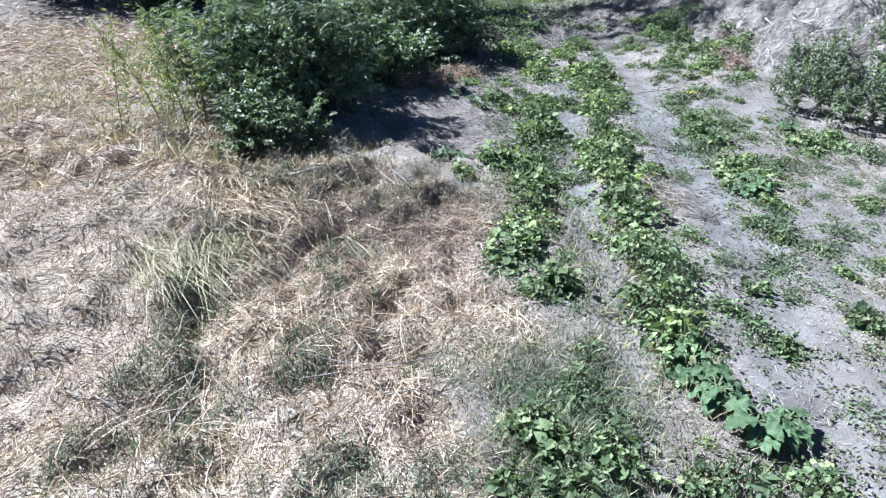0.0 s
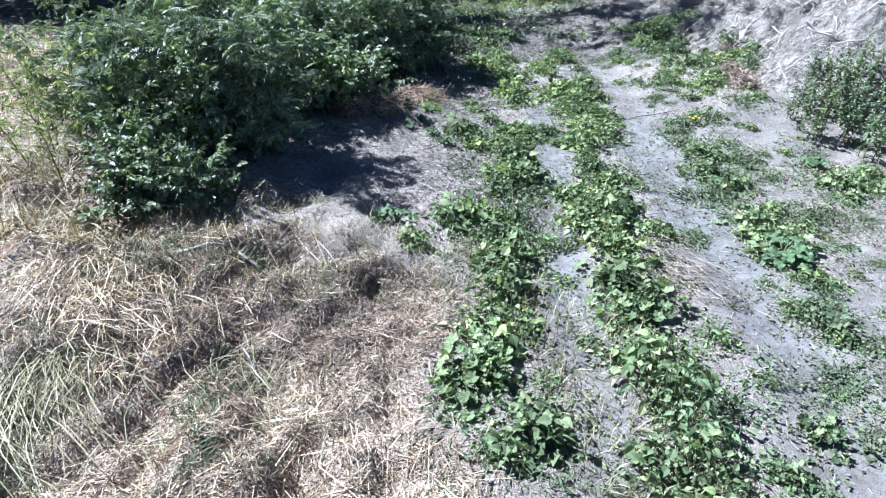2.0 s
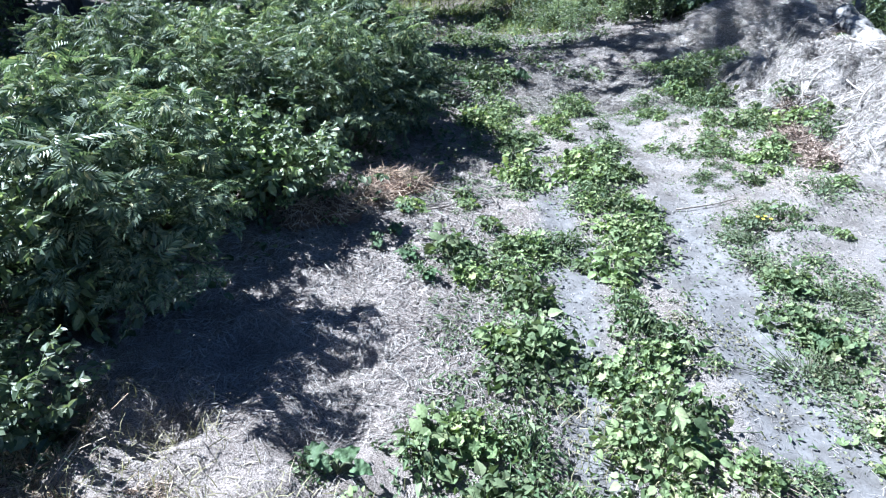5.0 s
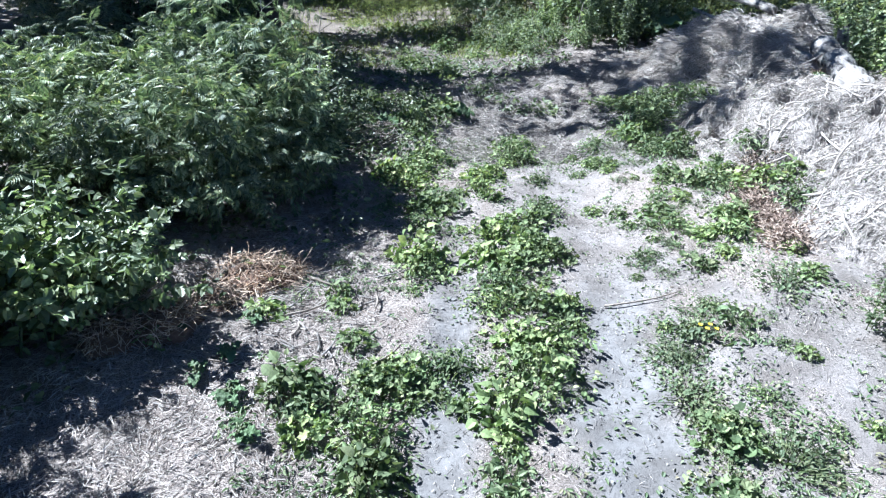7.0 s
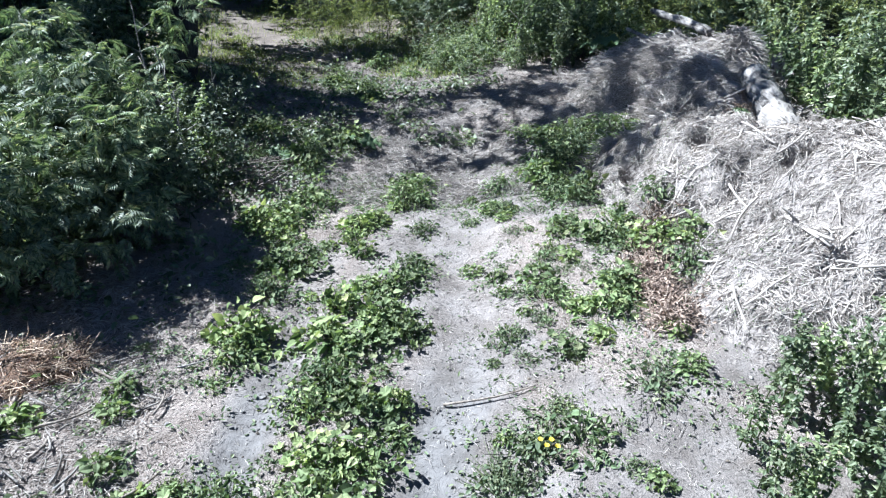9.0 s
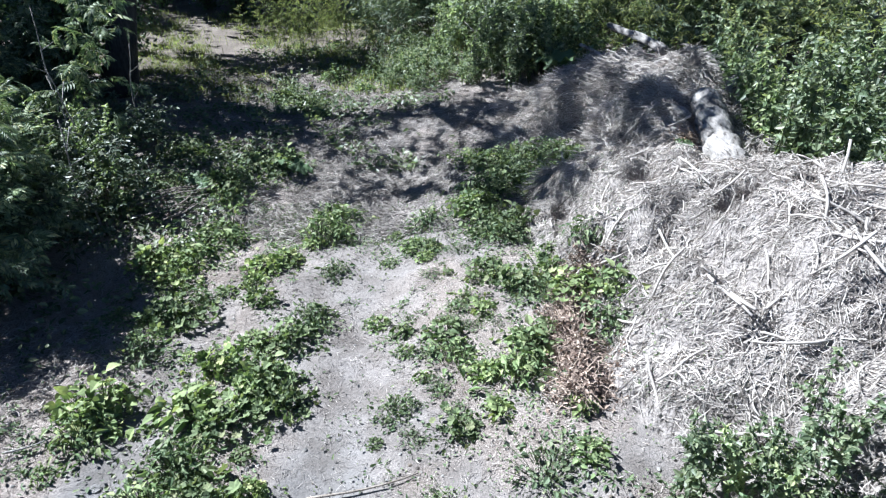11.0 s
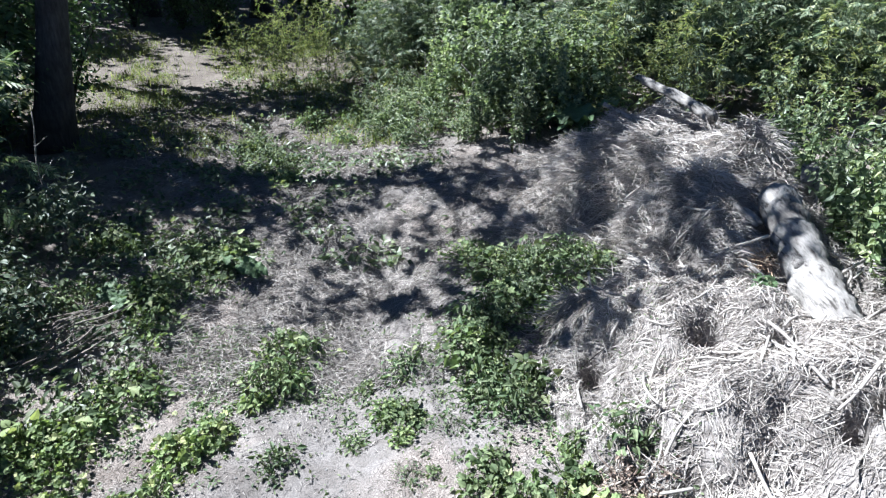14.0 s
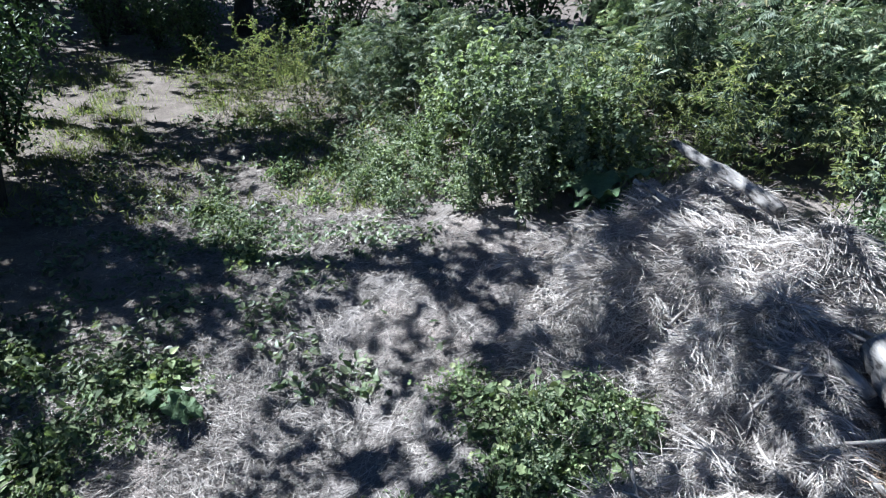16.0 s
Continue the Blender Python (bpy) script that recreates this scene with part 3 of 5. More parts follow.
    for k in range(8):
        n = 5
        s = np.linspace(0, 1, n)
        L = 0.11 + 0.03 * k
        p = np.stack([(s - 0.5) * L, 0.018 * np.sin(3 * s + k), 0.010 * np.sin(4 * s + 2 * k)], -1)
        shapes.append(mesh_of("stalk", *tube(p, 0.0028 + 0.0015 * RNG.random(n) + 0.0005 * k, 6, 0.3, k), True))
    x, y = pick(110, (3.1, 4.6, 5.6, 8.3), on)
    x2, y2 = pick(70, (3.1, 4.6, 8.2, 10.4), on)
    for q, (a, b) in enumerate(zip(np.append(x, x2), np.append(y, y2))):
        ob = part("stalk", shapes[q % 8], STRAW, heap)
        sl = math.atan(float(support(a + 0.1, b) - support(a - 0.1, b)) / 0.2)
        ob.matrix_basis = pose(a, b, float(support(a, b)) + 0.025, 0, 0, 0) @ Matrix.Rotation(-sl, 4, "Y") @ Matrix.Rotation(RNG.uniform(0, 6.28), 4, "Z") @ Matrix.Rotation(RNG.normal(0, 0.16), 4, "Y")
    return heap


build_heap()


def build_log():
    s = np.linspace(0, 1, 40)
    p = np.stack([4.10 + 0.205 * s + 0.012 * np.sin(9 * s), 7.60 + 1.08 * s, 0.635 + 0.14 * s - 0.09 * np.exp(-s * 9) + 0.010 * np.sin(14 * s)], -1)
    r = 0.107 - 0.012 * s + 0.006 * np.sin(23 * s) + 0.006 * np.sin(41 * s)
    log = new("fallen_log", mesh_of("fallen_log", *tube(p, r, 20, 0.16, 3), True))
    log.data.materials.append(BLEACHED)
    tagged(log, "bleached barkless log half sunk in the straw heap", "log")
    for a, b in ((0.18, 2.1), (0.42, -0.9), (0.66, 1.4)):
        k = int(a * 39)
        c = p[k] + np.array([r[k] * math.sin(b), 0, r[k] * math.cos(b)]) * 0.8
        q = np.stack([c, c + np.array([math.sin(b), 0.3, math.cos(b)]) * 0.035])
        part("knot", mesh_of("knot", *tube(q, [0.03, 0.018], 9, 0.2, k), True), BLEACHED, log)
    s = np.linspace(0, 1, 9)
    p = np.stack([4.29 - 0.245 * s, 9.56 + 0.875 * s, 0.92 + 0.055 * s + 0.015 * np.sin(5 * s)], -1)
    br = new("pale_branch", mesh_of("pale_branch", *tube(p, 0.042 - 0.014 * s + 0.004 * np.sin(17 * s), 12, 0.16, 5), True))
    br.data.materials.append(BLEACHED)
    tagged(br, "pale bare branch rising out of the straw heap", "branch")
    s = np.linspace(0, 1, 9)
    p = np.stack([4.55 + 0.30 * s, 8.84 + 0.18 * s, 0.90 - 0.70 * s + 0.01 * np.sin(6 * s)], -1)
    stub = new("log_stub", mesh_of("log_stub", *tube(p, 0.042 + 0.02 * s + 0.004 * np.sin(15 * s), 14, 0.14, 8), True))
    stub.data.materials.append(BLEACHED)
    tagged(stub, "stub of a pale sawn log leaning in the nettles", "log")
    s = np.linspace(0, 1, 7)
    p = np.stack([3.72 + 0.36 * s, 10.10 - 0.40 * s + 0.02 * np.sin(4 * s), 0.84 - 0.12 * s], -1)
    st = new("bare_stick", mesh_of("bare_stick", *tube(p, 0.016 + 0.004 * s, 8, 0.15, 6), True))
    st.data.materials.append(BLEACHED)
    tagged(st, "short pale stick poking out of the straw", "stick")
    for (x, y), L, yaw, rad, mat, label in (((3.95, 9.72), 0.16, 2.2, 0.022, ROTTEN, "reddish brown splinter of rotten wood on the straw"),
                                               ((4.42, 9.40), 0.2, -0.6, 0.03, BLEACHED, "pale split piece of wood on the straw heap"),
                                               ((4.10, 8.62), 0.30, 1.9, 0.028, BLEACHED, "pale peeled slab of bark beside the log"),
                                               ((3.96, 8.10), 0.60, 1.75, 0.016, BLEACHED, "thin grey stick beside the log")):
        s = np.linspace(0, 1, 6)
        p = np.stack([x + (s - 0.5) * L * math.cos(yaw), y + (s - 0.5) * L * math.sin(yaw), float(support(x, y)) + 0.4 * rad + 0.15 * L * s + 0.01 * np.sin(6 * s)], -1)
        o = new("wood_piece", mesh_of("wood_piece", *tube(p, rad * (1 - 0.4 * s), 8, 0.35, int(L * 100)), True))
        o.data.materials.append(mat)
        tagged(o, label, "wood")


build_log()


# ---- low weeds along the track ----
def clump_meshes(radius, height, n, leaf, seed, template=ROUND, wide=1.0, lift=0.35):
    rng = np.random.default_rng(seed)
    k = rng.integers(0, 5, n)
    ca, cd = rng.uniform(0, 6.28, 5), radius * rng.uniform(0.15, 0.75, 5)
    x = cd[k] * np.cos(ca[k]) + rng.normal(0, 0.42 * radius, n)
    y = 1.15 * cd[k] * np.sin(ca[k]) + rng.normal(0, 0.42 * radius, n)
    a, d = np.arctan2(y, x), np.hypot(x, y)
    tall = np.array([1.0, 0.5, 0.75, 0.35, 0.9])[k]
    h = 0.75 * height * tall * (1 - 0.7 * np.clip(d / radius, 0, 1.2) ** 2) * rng.uniform(0.15, 1.15, n) + 0.010
    at = np.stack([x, y, np.maximum(h, 0.008)], -1)
    size = leaf * (0.35 + 0.85 * rng.random(n) ** 2) * (0.7 + 0.5 * tall)
    tn = turns(a + rng.normal(0, 1.1, n), lift - 0.5 * rng.random(n) - 0.4 * d / radius + rng.normal(0, 0.4, n), rng.normal(0, 0.7, n))
    leaves = sown("leaves", template, at, tn, np.stack([size, size * wide, size], -1))
    k = rng.permutation(n)[: n * 2 // 3]
    root = at[k] * [0.45, 0.45, 0.0] + [0, 0, -0.02]
    dv = at[k] - root
    L = np.linalg.norm(dv, axis=1)
    st = turns(np.arctan2(dv[:, 1], dv[:, 0]), np.arcsin(dv[:, 2] / L), 0 * L)
    stems = sown("stems", CHAFF, root, st, np.stack([L, 0 * L + 0.0014, 0 * L + 0.0014], -1))
    return leaves, stems


def clump_proto(name, label, category, group, meshes, leafmat, stemmat=None):
    ob = thing(name, label, category, group, "", (0, 0, -50))
    part("foliage", meshes[0], leafmat, ob, "", "stuff")
    part("stem", meshes[1], stemmat or STEM, ob, "", "stuff")
    return ob


def retire(protos):
    for p in protos:
        for c in p.children_recursive:
            bpy.data.objects.remove(c)
        bpy.data.objects.remove(p)


MALLOWS = [clump_proto("low_weed", "low green weed with rounded lobed leaves on the track", "weed", "low weeds along the track",
                       clump_meshes(r, h, int(2.1 * n), 0.041, i, (ROUND, DROOP)[i % 2], (1.0, 0.85)[i % 2]), MALLOW)
           for i, (r, h, n) in enumerate(((0.10, 0.10, 60), (0.10, 0.13, 64), (0.15, 0.12, 110), (0.15, 0.16, 120), (0.20, 0.14, 180), (0.20, 0.18, 200)))]
CREEPERS = [clump_proto("creeping_weed_patch", "sprawling small leaved grey green weed on dry earth", "weed", "creeping weeds",
                        clump_meshes(r, h, int(1.7 * n), 0.021, 10 + i, OVATE, 0.68, 0.2), TINY)
            for i, (r, h, n) in enumerate(((0.12, 0.05, 120), (0.12, 0.06, 140), (0.17, 0.06, 240), (0.17, 0.08, 260), (0.22, 0.07, 380), (0.22, 0.09, 400)))]
FEATHERS = [clump_proto("feathery_weed", "low weed with small pale green leaves on the track", "weed", "feathery weeds on the track",
                        clump_meshes(r, h, int(1.2 * n), 0.035, 30 + i, DROOP, 0.55, 0.35), FEATHER)
            for i, (r, h, n) in enumerate(((0.10, 0.10, 120), (0.10, 0.14, 130), (0.15, 0.13, 230), (0.15, 0.17, 240), (0.20, 0.15, 350), (0.20, 0.2, 370)))]

WEEDS_NEAR = [(0.36, 1.56, 0.12), (0.52, 1.72, 0.13), (0.62, 1.45, 0.12), (0.46, 1.28, 0.10), (0.62, 1.95, 0.08), (0.22, 1.27, 0.07), (1.27, 1.31, 0.11), (1.05, 1.32, 0.11), (0.91, 1.34, 0.08), (0.41, 1.46, 0.1), (1.03, 1.95, 0.12), (1.06, 2.1, 0.12), (1.54, 2.08, 0.08),
              (1.44, 2.19, 0.08), (2.0, 2.26, 0.1), (1.04, 2.30, 0.17), (0.43, 2.40, 0.07), (0.62, 2.51, 0.13), (1.58, 2.52, 0.08), (1.09, 2.59, 0.19), (0.44, 2.77, 0.16),
              (1.13, 2.82, 0.17), (2.15, 2.94, 0.05), (0.50, 3.03, 0.17), (1.11, 3.14, 0.15), (1.98, 3.20, 0.12), (1.13, 3.26, 0.16), (0.51, 3.33, 0.15), (0.85, 3.41, 0.06),
              (1.15, 3.41, 0.16), (0.60, 3.55, 0.15), (2.01, 3.64, 0.11), (1.12, 3.66, 0.16), (0.10, 3.71, 0.07)]
WEEDS_BUSHSIDE = [(0.66, 3.75, 0.17), (0.51, 3.75, 0.13), (2.07, 3.82, 0.15), (-0.08, 3.85, 0.06), (1.44, 3.88, 0.10), (1.10, 3.92, 0.18), (0.28, 3.94, 0.1), (0.33, 4.02, 0.11),
                  (0.46, 4.05, 0.12), (0.67, 4.03, 0.14), (2.07, 4.06, 0.16), (1.19, 4.13, 0.19), (3.25, 4.38, 0.17), (0.72, 4.38, 0.17), (1.03, 4.38, 0.11), (1.93, 4.39, 0.18),
                  (1.23, 4.41, 0.17), (0.58, 4.56, 0.08), (1.38, 4.56, 0.12), (0.77, 4.58, 0.16), (2.93, 4.59, 0.2), (1.26, 4.67, 0.12), (2.11, 4.68, 0.18), (0.77, 4.82, 0.14),
                  (1.26, 4.86, 0.11), (2.35, 4.97, 0.15), (0.51, 5.03, 0.1), (0.73, 5.03, 0.14), (2.19, 5.09, 0.12), (1.31, 5.16, 0.12), (0.51, 5.2, 0.14), (0.40, 5.27, 0.12)]
WEEDS_MIDDLE = [(0.73, 5.29, 0.13), (2.13, 5.30, 0.13), (0.85, 5.32, 0.13), (1.44, 5.38, 0.17), (1.09, 5.42, 0.13), (2.14, 5.49, 0.13), (-0.23, 5.56, 0.1), (1.59, 5.64, 0.12),
                (1.41, 5.69, 0.14), (2.29, 5.71, 0.11), (2.46, 5.73, 0.12), (0.19, 5.76, 0.08), (1.52, 5.89, 0.15), (1.30, 5.94, 0.13), (1.70, 5.95, 0.08), (2.81, 5.96, 0.12),
                (1.39, 6.08, 0.15), (2.31, 6.23, 0.05), (2.49, 6.23, 0.09), (0.92, 6.25, 0.13), (1.50, 6.29, 0.15), (1.34, 6.39, 0.12), (2.22, 6.39, 0.07), (0.91, 6.44, 0.16),
                (1.69, 6.47, 0.13), (2.76, 6.51, 0.12), (1.54, 6.53, 0.13), (1.59, 6.64, 0.13), (2.49, 6.66, 0.14), (2.82, 6.67, 0.14), (1.37, 6.68, 0.11)]
WEEDS_FAR = [(0.95, 6.77, 0.14), (1.67, 6.85, 0.13), (2.46, 6.86, 0.09), (1.73, 7.04, 0.13), (2.11, 7.05, 0.06), (0.97, 7.11, 0.16), (2.93, 7.17, 0.14), (2.82, 7.24, 0.11),
             (1.45, 7.25, 0.08), (1.35, 7.39, 0.1), (2.71, 7.43, 0.08), (0.89, 7.44, 0.17), (1.78, 7.56, 0.08), (1.37, 7.60, 0.12), (0.71, 7.61, 0.15), (2.13, 7.66, 0.05),
             (0.82, 7.70, 0.17), (1.47, 7.72, 0.11), (2.86, 7.74, 0.14), (2.40, 7.76, 0.07), (2.92, 7.83, 0.15), (2.78, 7.91, 0.15), (0.96, 7.95, 0.17), (2.15, 8.02, 0.06),
             (1.66, 8.04, 0.18), (1.77, 8.1, 0.13), (2.74, 8.1, 0.2), (2.37, 8.15, 0.14), (1.67, 8.32, 0.17)]
WEEDS_SHADE = [(2.76, 8.25, 0.18), (2.79, 8.46, 0.2), (0.84, 8.6, 0.18), (0.78, 8.76, 0.18), (3.10, 8.7, 0.2), (3.35, 8.65, 0.2), (3.5, 8.75, 0.16), (3.2, 8.5, 0.18), (3.0, 8.55, 0.2), (2.91, 8.88, 0.19), (0.79, 8.93, 0.16), (3.09, 8.96, 0.16),
               (1.06, 9.02, 0.2), (3.27, 8.9, 0.2), (2.80, 9.05, 0.18), (0.97, 9.27, 0.2), (0.76, 9.32, 0.18), (1.12, 9.37, 0.14), (1.28, 10.57, 0.16), (1.17, 10.71, 0.16),
               (1.06, 10.98, 0.18), (0.76, 11.36, 0.2), (1.58, 11.52, 0.16), (0.66, 11.58, 0.17), (2.17, 11.85, 0.24), (1.24, 12.12, 0.22), (1.95, 12.1, 0.22), (1.67, 12.28, 0.2),
               (3.22, 6.74, 0.14), (3.27, 6.9, 0.16), (3.2, 7.07, 0.15), (3.24, 7.4, 0.12), (3.05, 7.3, 0.12), (0.2, 8.2, 0.2), (0.4, 8.7, 0.2), (0.3, 9.3, 0.2)]
ALL_WEEDS = WEEDS_NEAR + WEEDS_BUSHSIDE + WEEDS_MIDDLE + WEEDS_FAR + WEEDS_SHADE
for k, (x, y, r) in enumerate(ALL_WEEDS):
    size = 0 if r < 0.125 else 2 if r < 0.165 else 4
    fine = x > 1.8 and y < 6.4 and k % 2
    proto = (CREEPERS if fine else FEATHERS if k % 3 == 1 else MALLOWS)[size + k % 2]
    s = float(np.clip(r / (0.10, 0.15, 0.20)[size // 2], 0.6, 1.25)) * 1.08
    copy_thing(proto, pose(x, y, float(support(x, y)) - 0.005, RNG.normal(0, 4), RNG.normal(0, 4), RNG.uniform(0, 360)) @ Matrix.Diagonal((s, s, s * RNG.uniform(0.85, 1.15), 1)))
for k in range(230):
    y = RNG.uniform(1.1, 8.0)
    x = RNG.uniform(0.4, 3.3 - 0.25 * sstep(5.0, 6.0, y)) if k % 2 else RNG.uniform(1.9, 3.1)
    if abs(x - np.interp(y, [0.5, 1.8, 2.9, 3.6, 5.3, 6.1, 8.1], [1.35, 1.5, 1.72, 1.66, 1.8, 1.98, 2.02])) > 0.17:
        s = RNG.uniform(0.3, 0.8)
        copy_thing((CREEPERS[k % 4], FEATHERS[k % 2], MALLOWS[(k + 1) % 2], MALLOWS[k % 2])[k % 4], pose(x, y, float(support(x, y)) - 0.005, 0, 0, RNG.uniform(0, 360)) @ Matrix.Diagonal((s, s, s, 1)))
for k in range(70):
    x, y, s = RNG.uniform(1.35, 3.2), RNG.uniform(1.0, 4.4), RNG.uniform(0.4, 0.95)
    if float(vnoise(x, y, 0.5)) > 0.42:
        copy_thing((CREEPERS[k % 6], FEATHERS[k % 4], CREEPERS[k % 5])[k % 3], pose(x, y, float(support(x, y)) - 0.005, 0, 0, RNG.uniform(0, 360)) @ Matrix.Diagonal((s, s, 0.7 * s, 1)))
retire(MALLOWS + CREEPERS + FEATHERS)


# ---- burdocks ----
def burdock(x, y, leaves, size, label, seed, flat=0.25):
    rng = np.random.default_rng(seed)
    ob = thing("burdock_plant", label, "burdock", "burdock plants", "", (x, y, float(support(x, y))))
    for i in range(leaves):
        a = rng.uniform(0, 6.28)
        L, st = size * rng.uniform(0.65, 1.15), size * rng.uniform(0.1, 0.85)
        up = flat + 0.7 * rng.random()
        base = np.array([math.cos(a) * st * math.cos(up), math.sin(a) * st * math.cos(up), st * math.sin(up) + 0.03])
        v, f = BIG
        w = v * [L, L * rng.uniform(0.75, 0.95), L * rng.uniform(0.7, 1.3)]
        w = w + np.stack([0 * w[:, 0], 0.06 * L * np.sin(w[:, 0] / L * 3 + i), 0.10 * np.sin(w[:, 0] * 11 / L + i + 2 * (w[:, 1] > 0)) * np.abs(w[:, 1])], -1)
        w = w @ turns(np.array([a]), np.array([up * 0.3 - 0.45 * rng.random()]), np.array([rng.normal(0, 0.35)]))[0].T + base
        leaf = part("leaf", mesh_of("leaf", w, f, True), BURDOCK, ob)
        s = np.linspace(0, 1, 5)[:, None]
        q = base * s + np.array([0, 0, 0.03]) * np.sin(s * 3.1)
        part("leaf_stalk", mesh_of("leaf_stalk", *tube(q, [0.007, 0.006, 0.005, 0.004, 0.004], 6), True), STEM, leaf)
    return ob


wavy = "burdock with wavy matt green leaves on bare earth"
burdock(1.09, 1.74, 15, 0.10, wavy, 1, 0.25)
burdock(1.30, 1.60, 13, 0.075, "young burdock with matt green leaves on bare earth", 12, 0.25)
burdock(1.17, 1.57, 14, 0.10, wavy, 13, 0.25)
burdock(1.02, 1.88, 15, 0.085, wavy, 2, 0.25)
burdock(1.04, 2.03, 12, 0.065, "young burdock with matt green leaves on bare earth", 14, 0.25)
burdock(2.02, 3.66, 13, 0.12, "upright young burdock casting a sharp shadow", 3, 0.5)
burdock(1.2, 9.12, 6, 0.15, "burdock with large leaves in the shade", 4, 0.4)
burdock(0.62, 8.75, 5, 0.14, "burdock with large leaves in the shade", 5, 0.4)
burdock(3.74, 10.42, 5, 0.32, "large leaved burdock behind the straw heap", 6, 0.95)
burdock(3.3, 11.3, 5, 0.15, "burdock among the tall weeds", 7, 0.9)
burdock(2.45, 12.0, 5, 0.12, "burdock with pale leaves at the foot of the tall weeds", 8, 0.8)
burdock(2.25, 12.55, 4, 0.14, "burdock with one large pale leaf among the weeds", 18, 0.9)
burdock(2.1, 4.62, 7, 0.08, "small burdock among the low weeds", 9, 0.35)
burdock(0.03, 3.85, 5, 0.09, "small burdock rosette in the chaff", 10, 0.3)
burdock(3.92, 7.92, 6, 0.07, "small green weed growing out of the straw by the log", 19, 0.7)
burdock(2.85, 4.9, 8, 0.10, "burdock beside the nettles", 11, 0.4)


# ---- tall weeds ----
def tall_weed_meshes(height, branches, spread, leaf, wide, per_m, droop, seed, template=LANCE, stems=1):
    rng = np.random.default_rng(seed)
    at, ya, pi, ro, sz, tubes = [], [], [], [], [], []

    def shoot(p0, heading, rise, L, leafscale, r0):
        n = 7
        s = np.linspace(0, 1, n)
        el = rise - droop * s ** 1.5 * (1.3 if rise < 1.2 else 0.5)
        step = L / (n - 1)
        dx = np.cumsum(np.append(0, np.cos(el[:-1]) * step))
        dz = np.cumsum(np.append(0, np.sin(el[:-1]) * step))
        c = np.stack([p0[0] + np.cos(heading) * dx, p0[1] + np.sin(heading) * dx, p0[2] + dz], -1)
        tubes.append(tube(c[::2], r0 * (1 - 0.75 * s[::2]), 3))
        m = max(4, int(per_m * L))
        for k in range(m):
            u = (k + rng.random()) / m
            u = 0.12 + 0.88 * (1 - (1 - u) ** 1.6)
            q = np.array([np.interp(u, s, c[:, j]) for j in range(3)])
            at.append(q)
            ya.append(heading + (1 if k % 2 else -1) * rng.uniform(0.4, 1.5) + (rng.uniform(0, 6.28) if rise > 1.2 else 0))
            pi.append(rng.normal(-0.15, 0.45))
            ro.append(rng.normal(0, 0.6))
            l = leaf * leafscale * rng.uniform(0.6, 1.15) * (1 - 0.45 * u)
            sz.append((l, l * wide, l))
        return c, s

    for st in range(stems):
        off = np.array([rng.normal(0, 0.06), rng.normal(0, 0.06), -0.03]) if stems > 1 else np.array([0, 0, -0.03])
        h = height * (1 if st == 0 else rng.uniform(0.7, 1.0))
        c, s = shoot(off, rng.uniform(0, 6.28), 1.57 - rng.uniform(0.05, 0.22), h, 1.0, 0.006)
        for b in range(branches // stems):
            u = 0.15 + 0.8 * (b + rng.random()) / (branches / stems)
            p = np.array([np.interp(u, s, c[:, j]) for j in range(3)])
            shoot(p, b * 2.4 + rng.normal(0, 0.4), rng.uniform(0.5, 1.1), spread * (1.15 - 0.7 * u) * rng.uniform(0.7, 1.2), 0.9, 0.003)
    leaves = sown("leaves", template, at, turns(np.array(ya), np.array(pi), np.array(ro)), np.array(sz))
    return leaves, mesh_of("stems", *joined(tubes), True)


def weed_protos(name, label, category, group, specs, leafmat):
    return [clump_proto(name, label, category, group, tall_weed_meshes(*a, **k), leafmat) for a, k in specs]


PLUMES = weed_protos("tall_weed", "tall bushy weed with narrow drooping green leaves", "weed", "tall weeds",
                     [((1.05 + 0.05 * i, 19, 0.46, 0.24, 0.85, 23, 1.1, 20 + i), {"template": FROND}) for i in range(5)], PLUME)
GOLDS = weed_protos("yellowing_weed", "tall weed with yellowing narrow leaves", "weed", "yellowing tall weeds",
                    [((1.0 + 0.1 * i, 14, 0.34, 0.08, 0.26, 52, 0.9, 30 + i), {}) for i in range(2)], YELLOWING)
NETTLES = weed_protos("nettle_plant", "leafy green stinging nettle with toothed ovate leaves", "nettle", "nettles",
                      [((0.75 + 0.06 * i, 12, 0.24, 0.072, 0.55, 74, 0.35, 40 + i), {"template": OVATE, "stems": 4}) for i in range(4)], NETTLE)
LOWBUSH = weed_protos("bushy_weed", "low bushy weed with broad pale green leaves", "weed", "bushy weeds",
                      [((0.42 + 0.05 * i, 16, 0.34, 0.066, 0.62, 84, 0.6, 50 + i), {"template": OVATE, "stems": 2}) for i in range(3)], NETTLE)
PALES = weed_protos("broad_leaved_weed", "tall weed with broad pale green leaves", "weed", "broad leaved weeds",
                    [((0.95 + 0.1 * i, 16, 0.34, 0.105, 0.7, 44, 0.5, 65 + i), {"template": OVATE, "stems": 3}) for i in range(3)], PALELEAF)
DEADS = weed_protos("wilted_weed", "wilted grey green weed with curled leaves", "weed", "wilted weeds",
                    [((0.62 + 0.1 * i, 14, 0.34, 0.095, 0.5, 46, 0.8, 60 + i), {"template": OVATE}) for i in range(2)], WILTED)


def plant(protos, x, y, s=1.0, lean=6.0):
    copy_thing(protos[int(RNG.integers(len(protos)))],
               pose(x, y, float(support(x, y)), RNG.normal(0, lean), RNG.normal(0, lean), RNG.uniform(0, 360)) @ Matrix.Diagonal((s, s, s * RNG.uniform(0.9, 1.1), 1)))


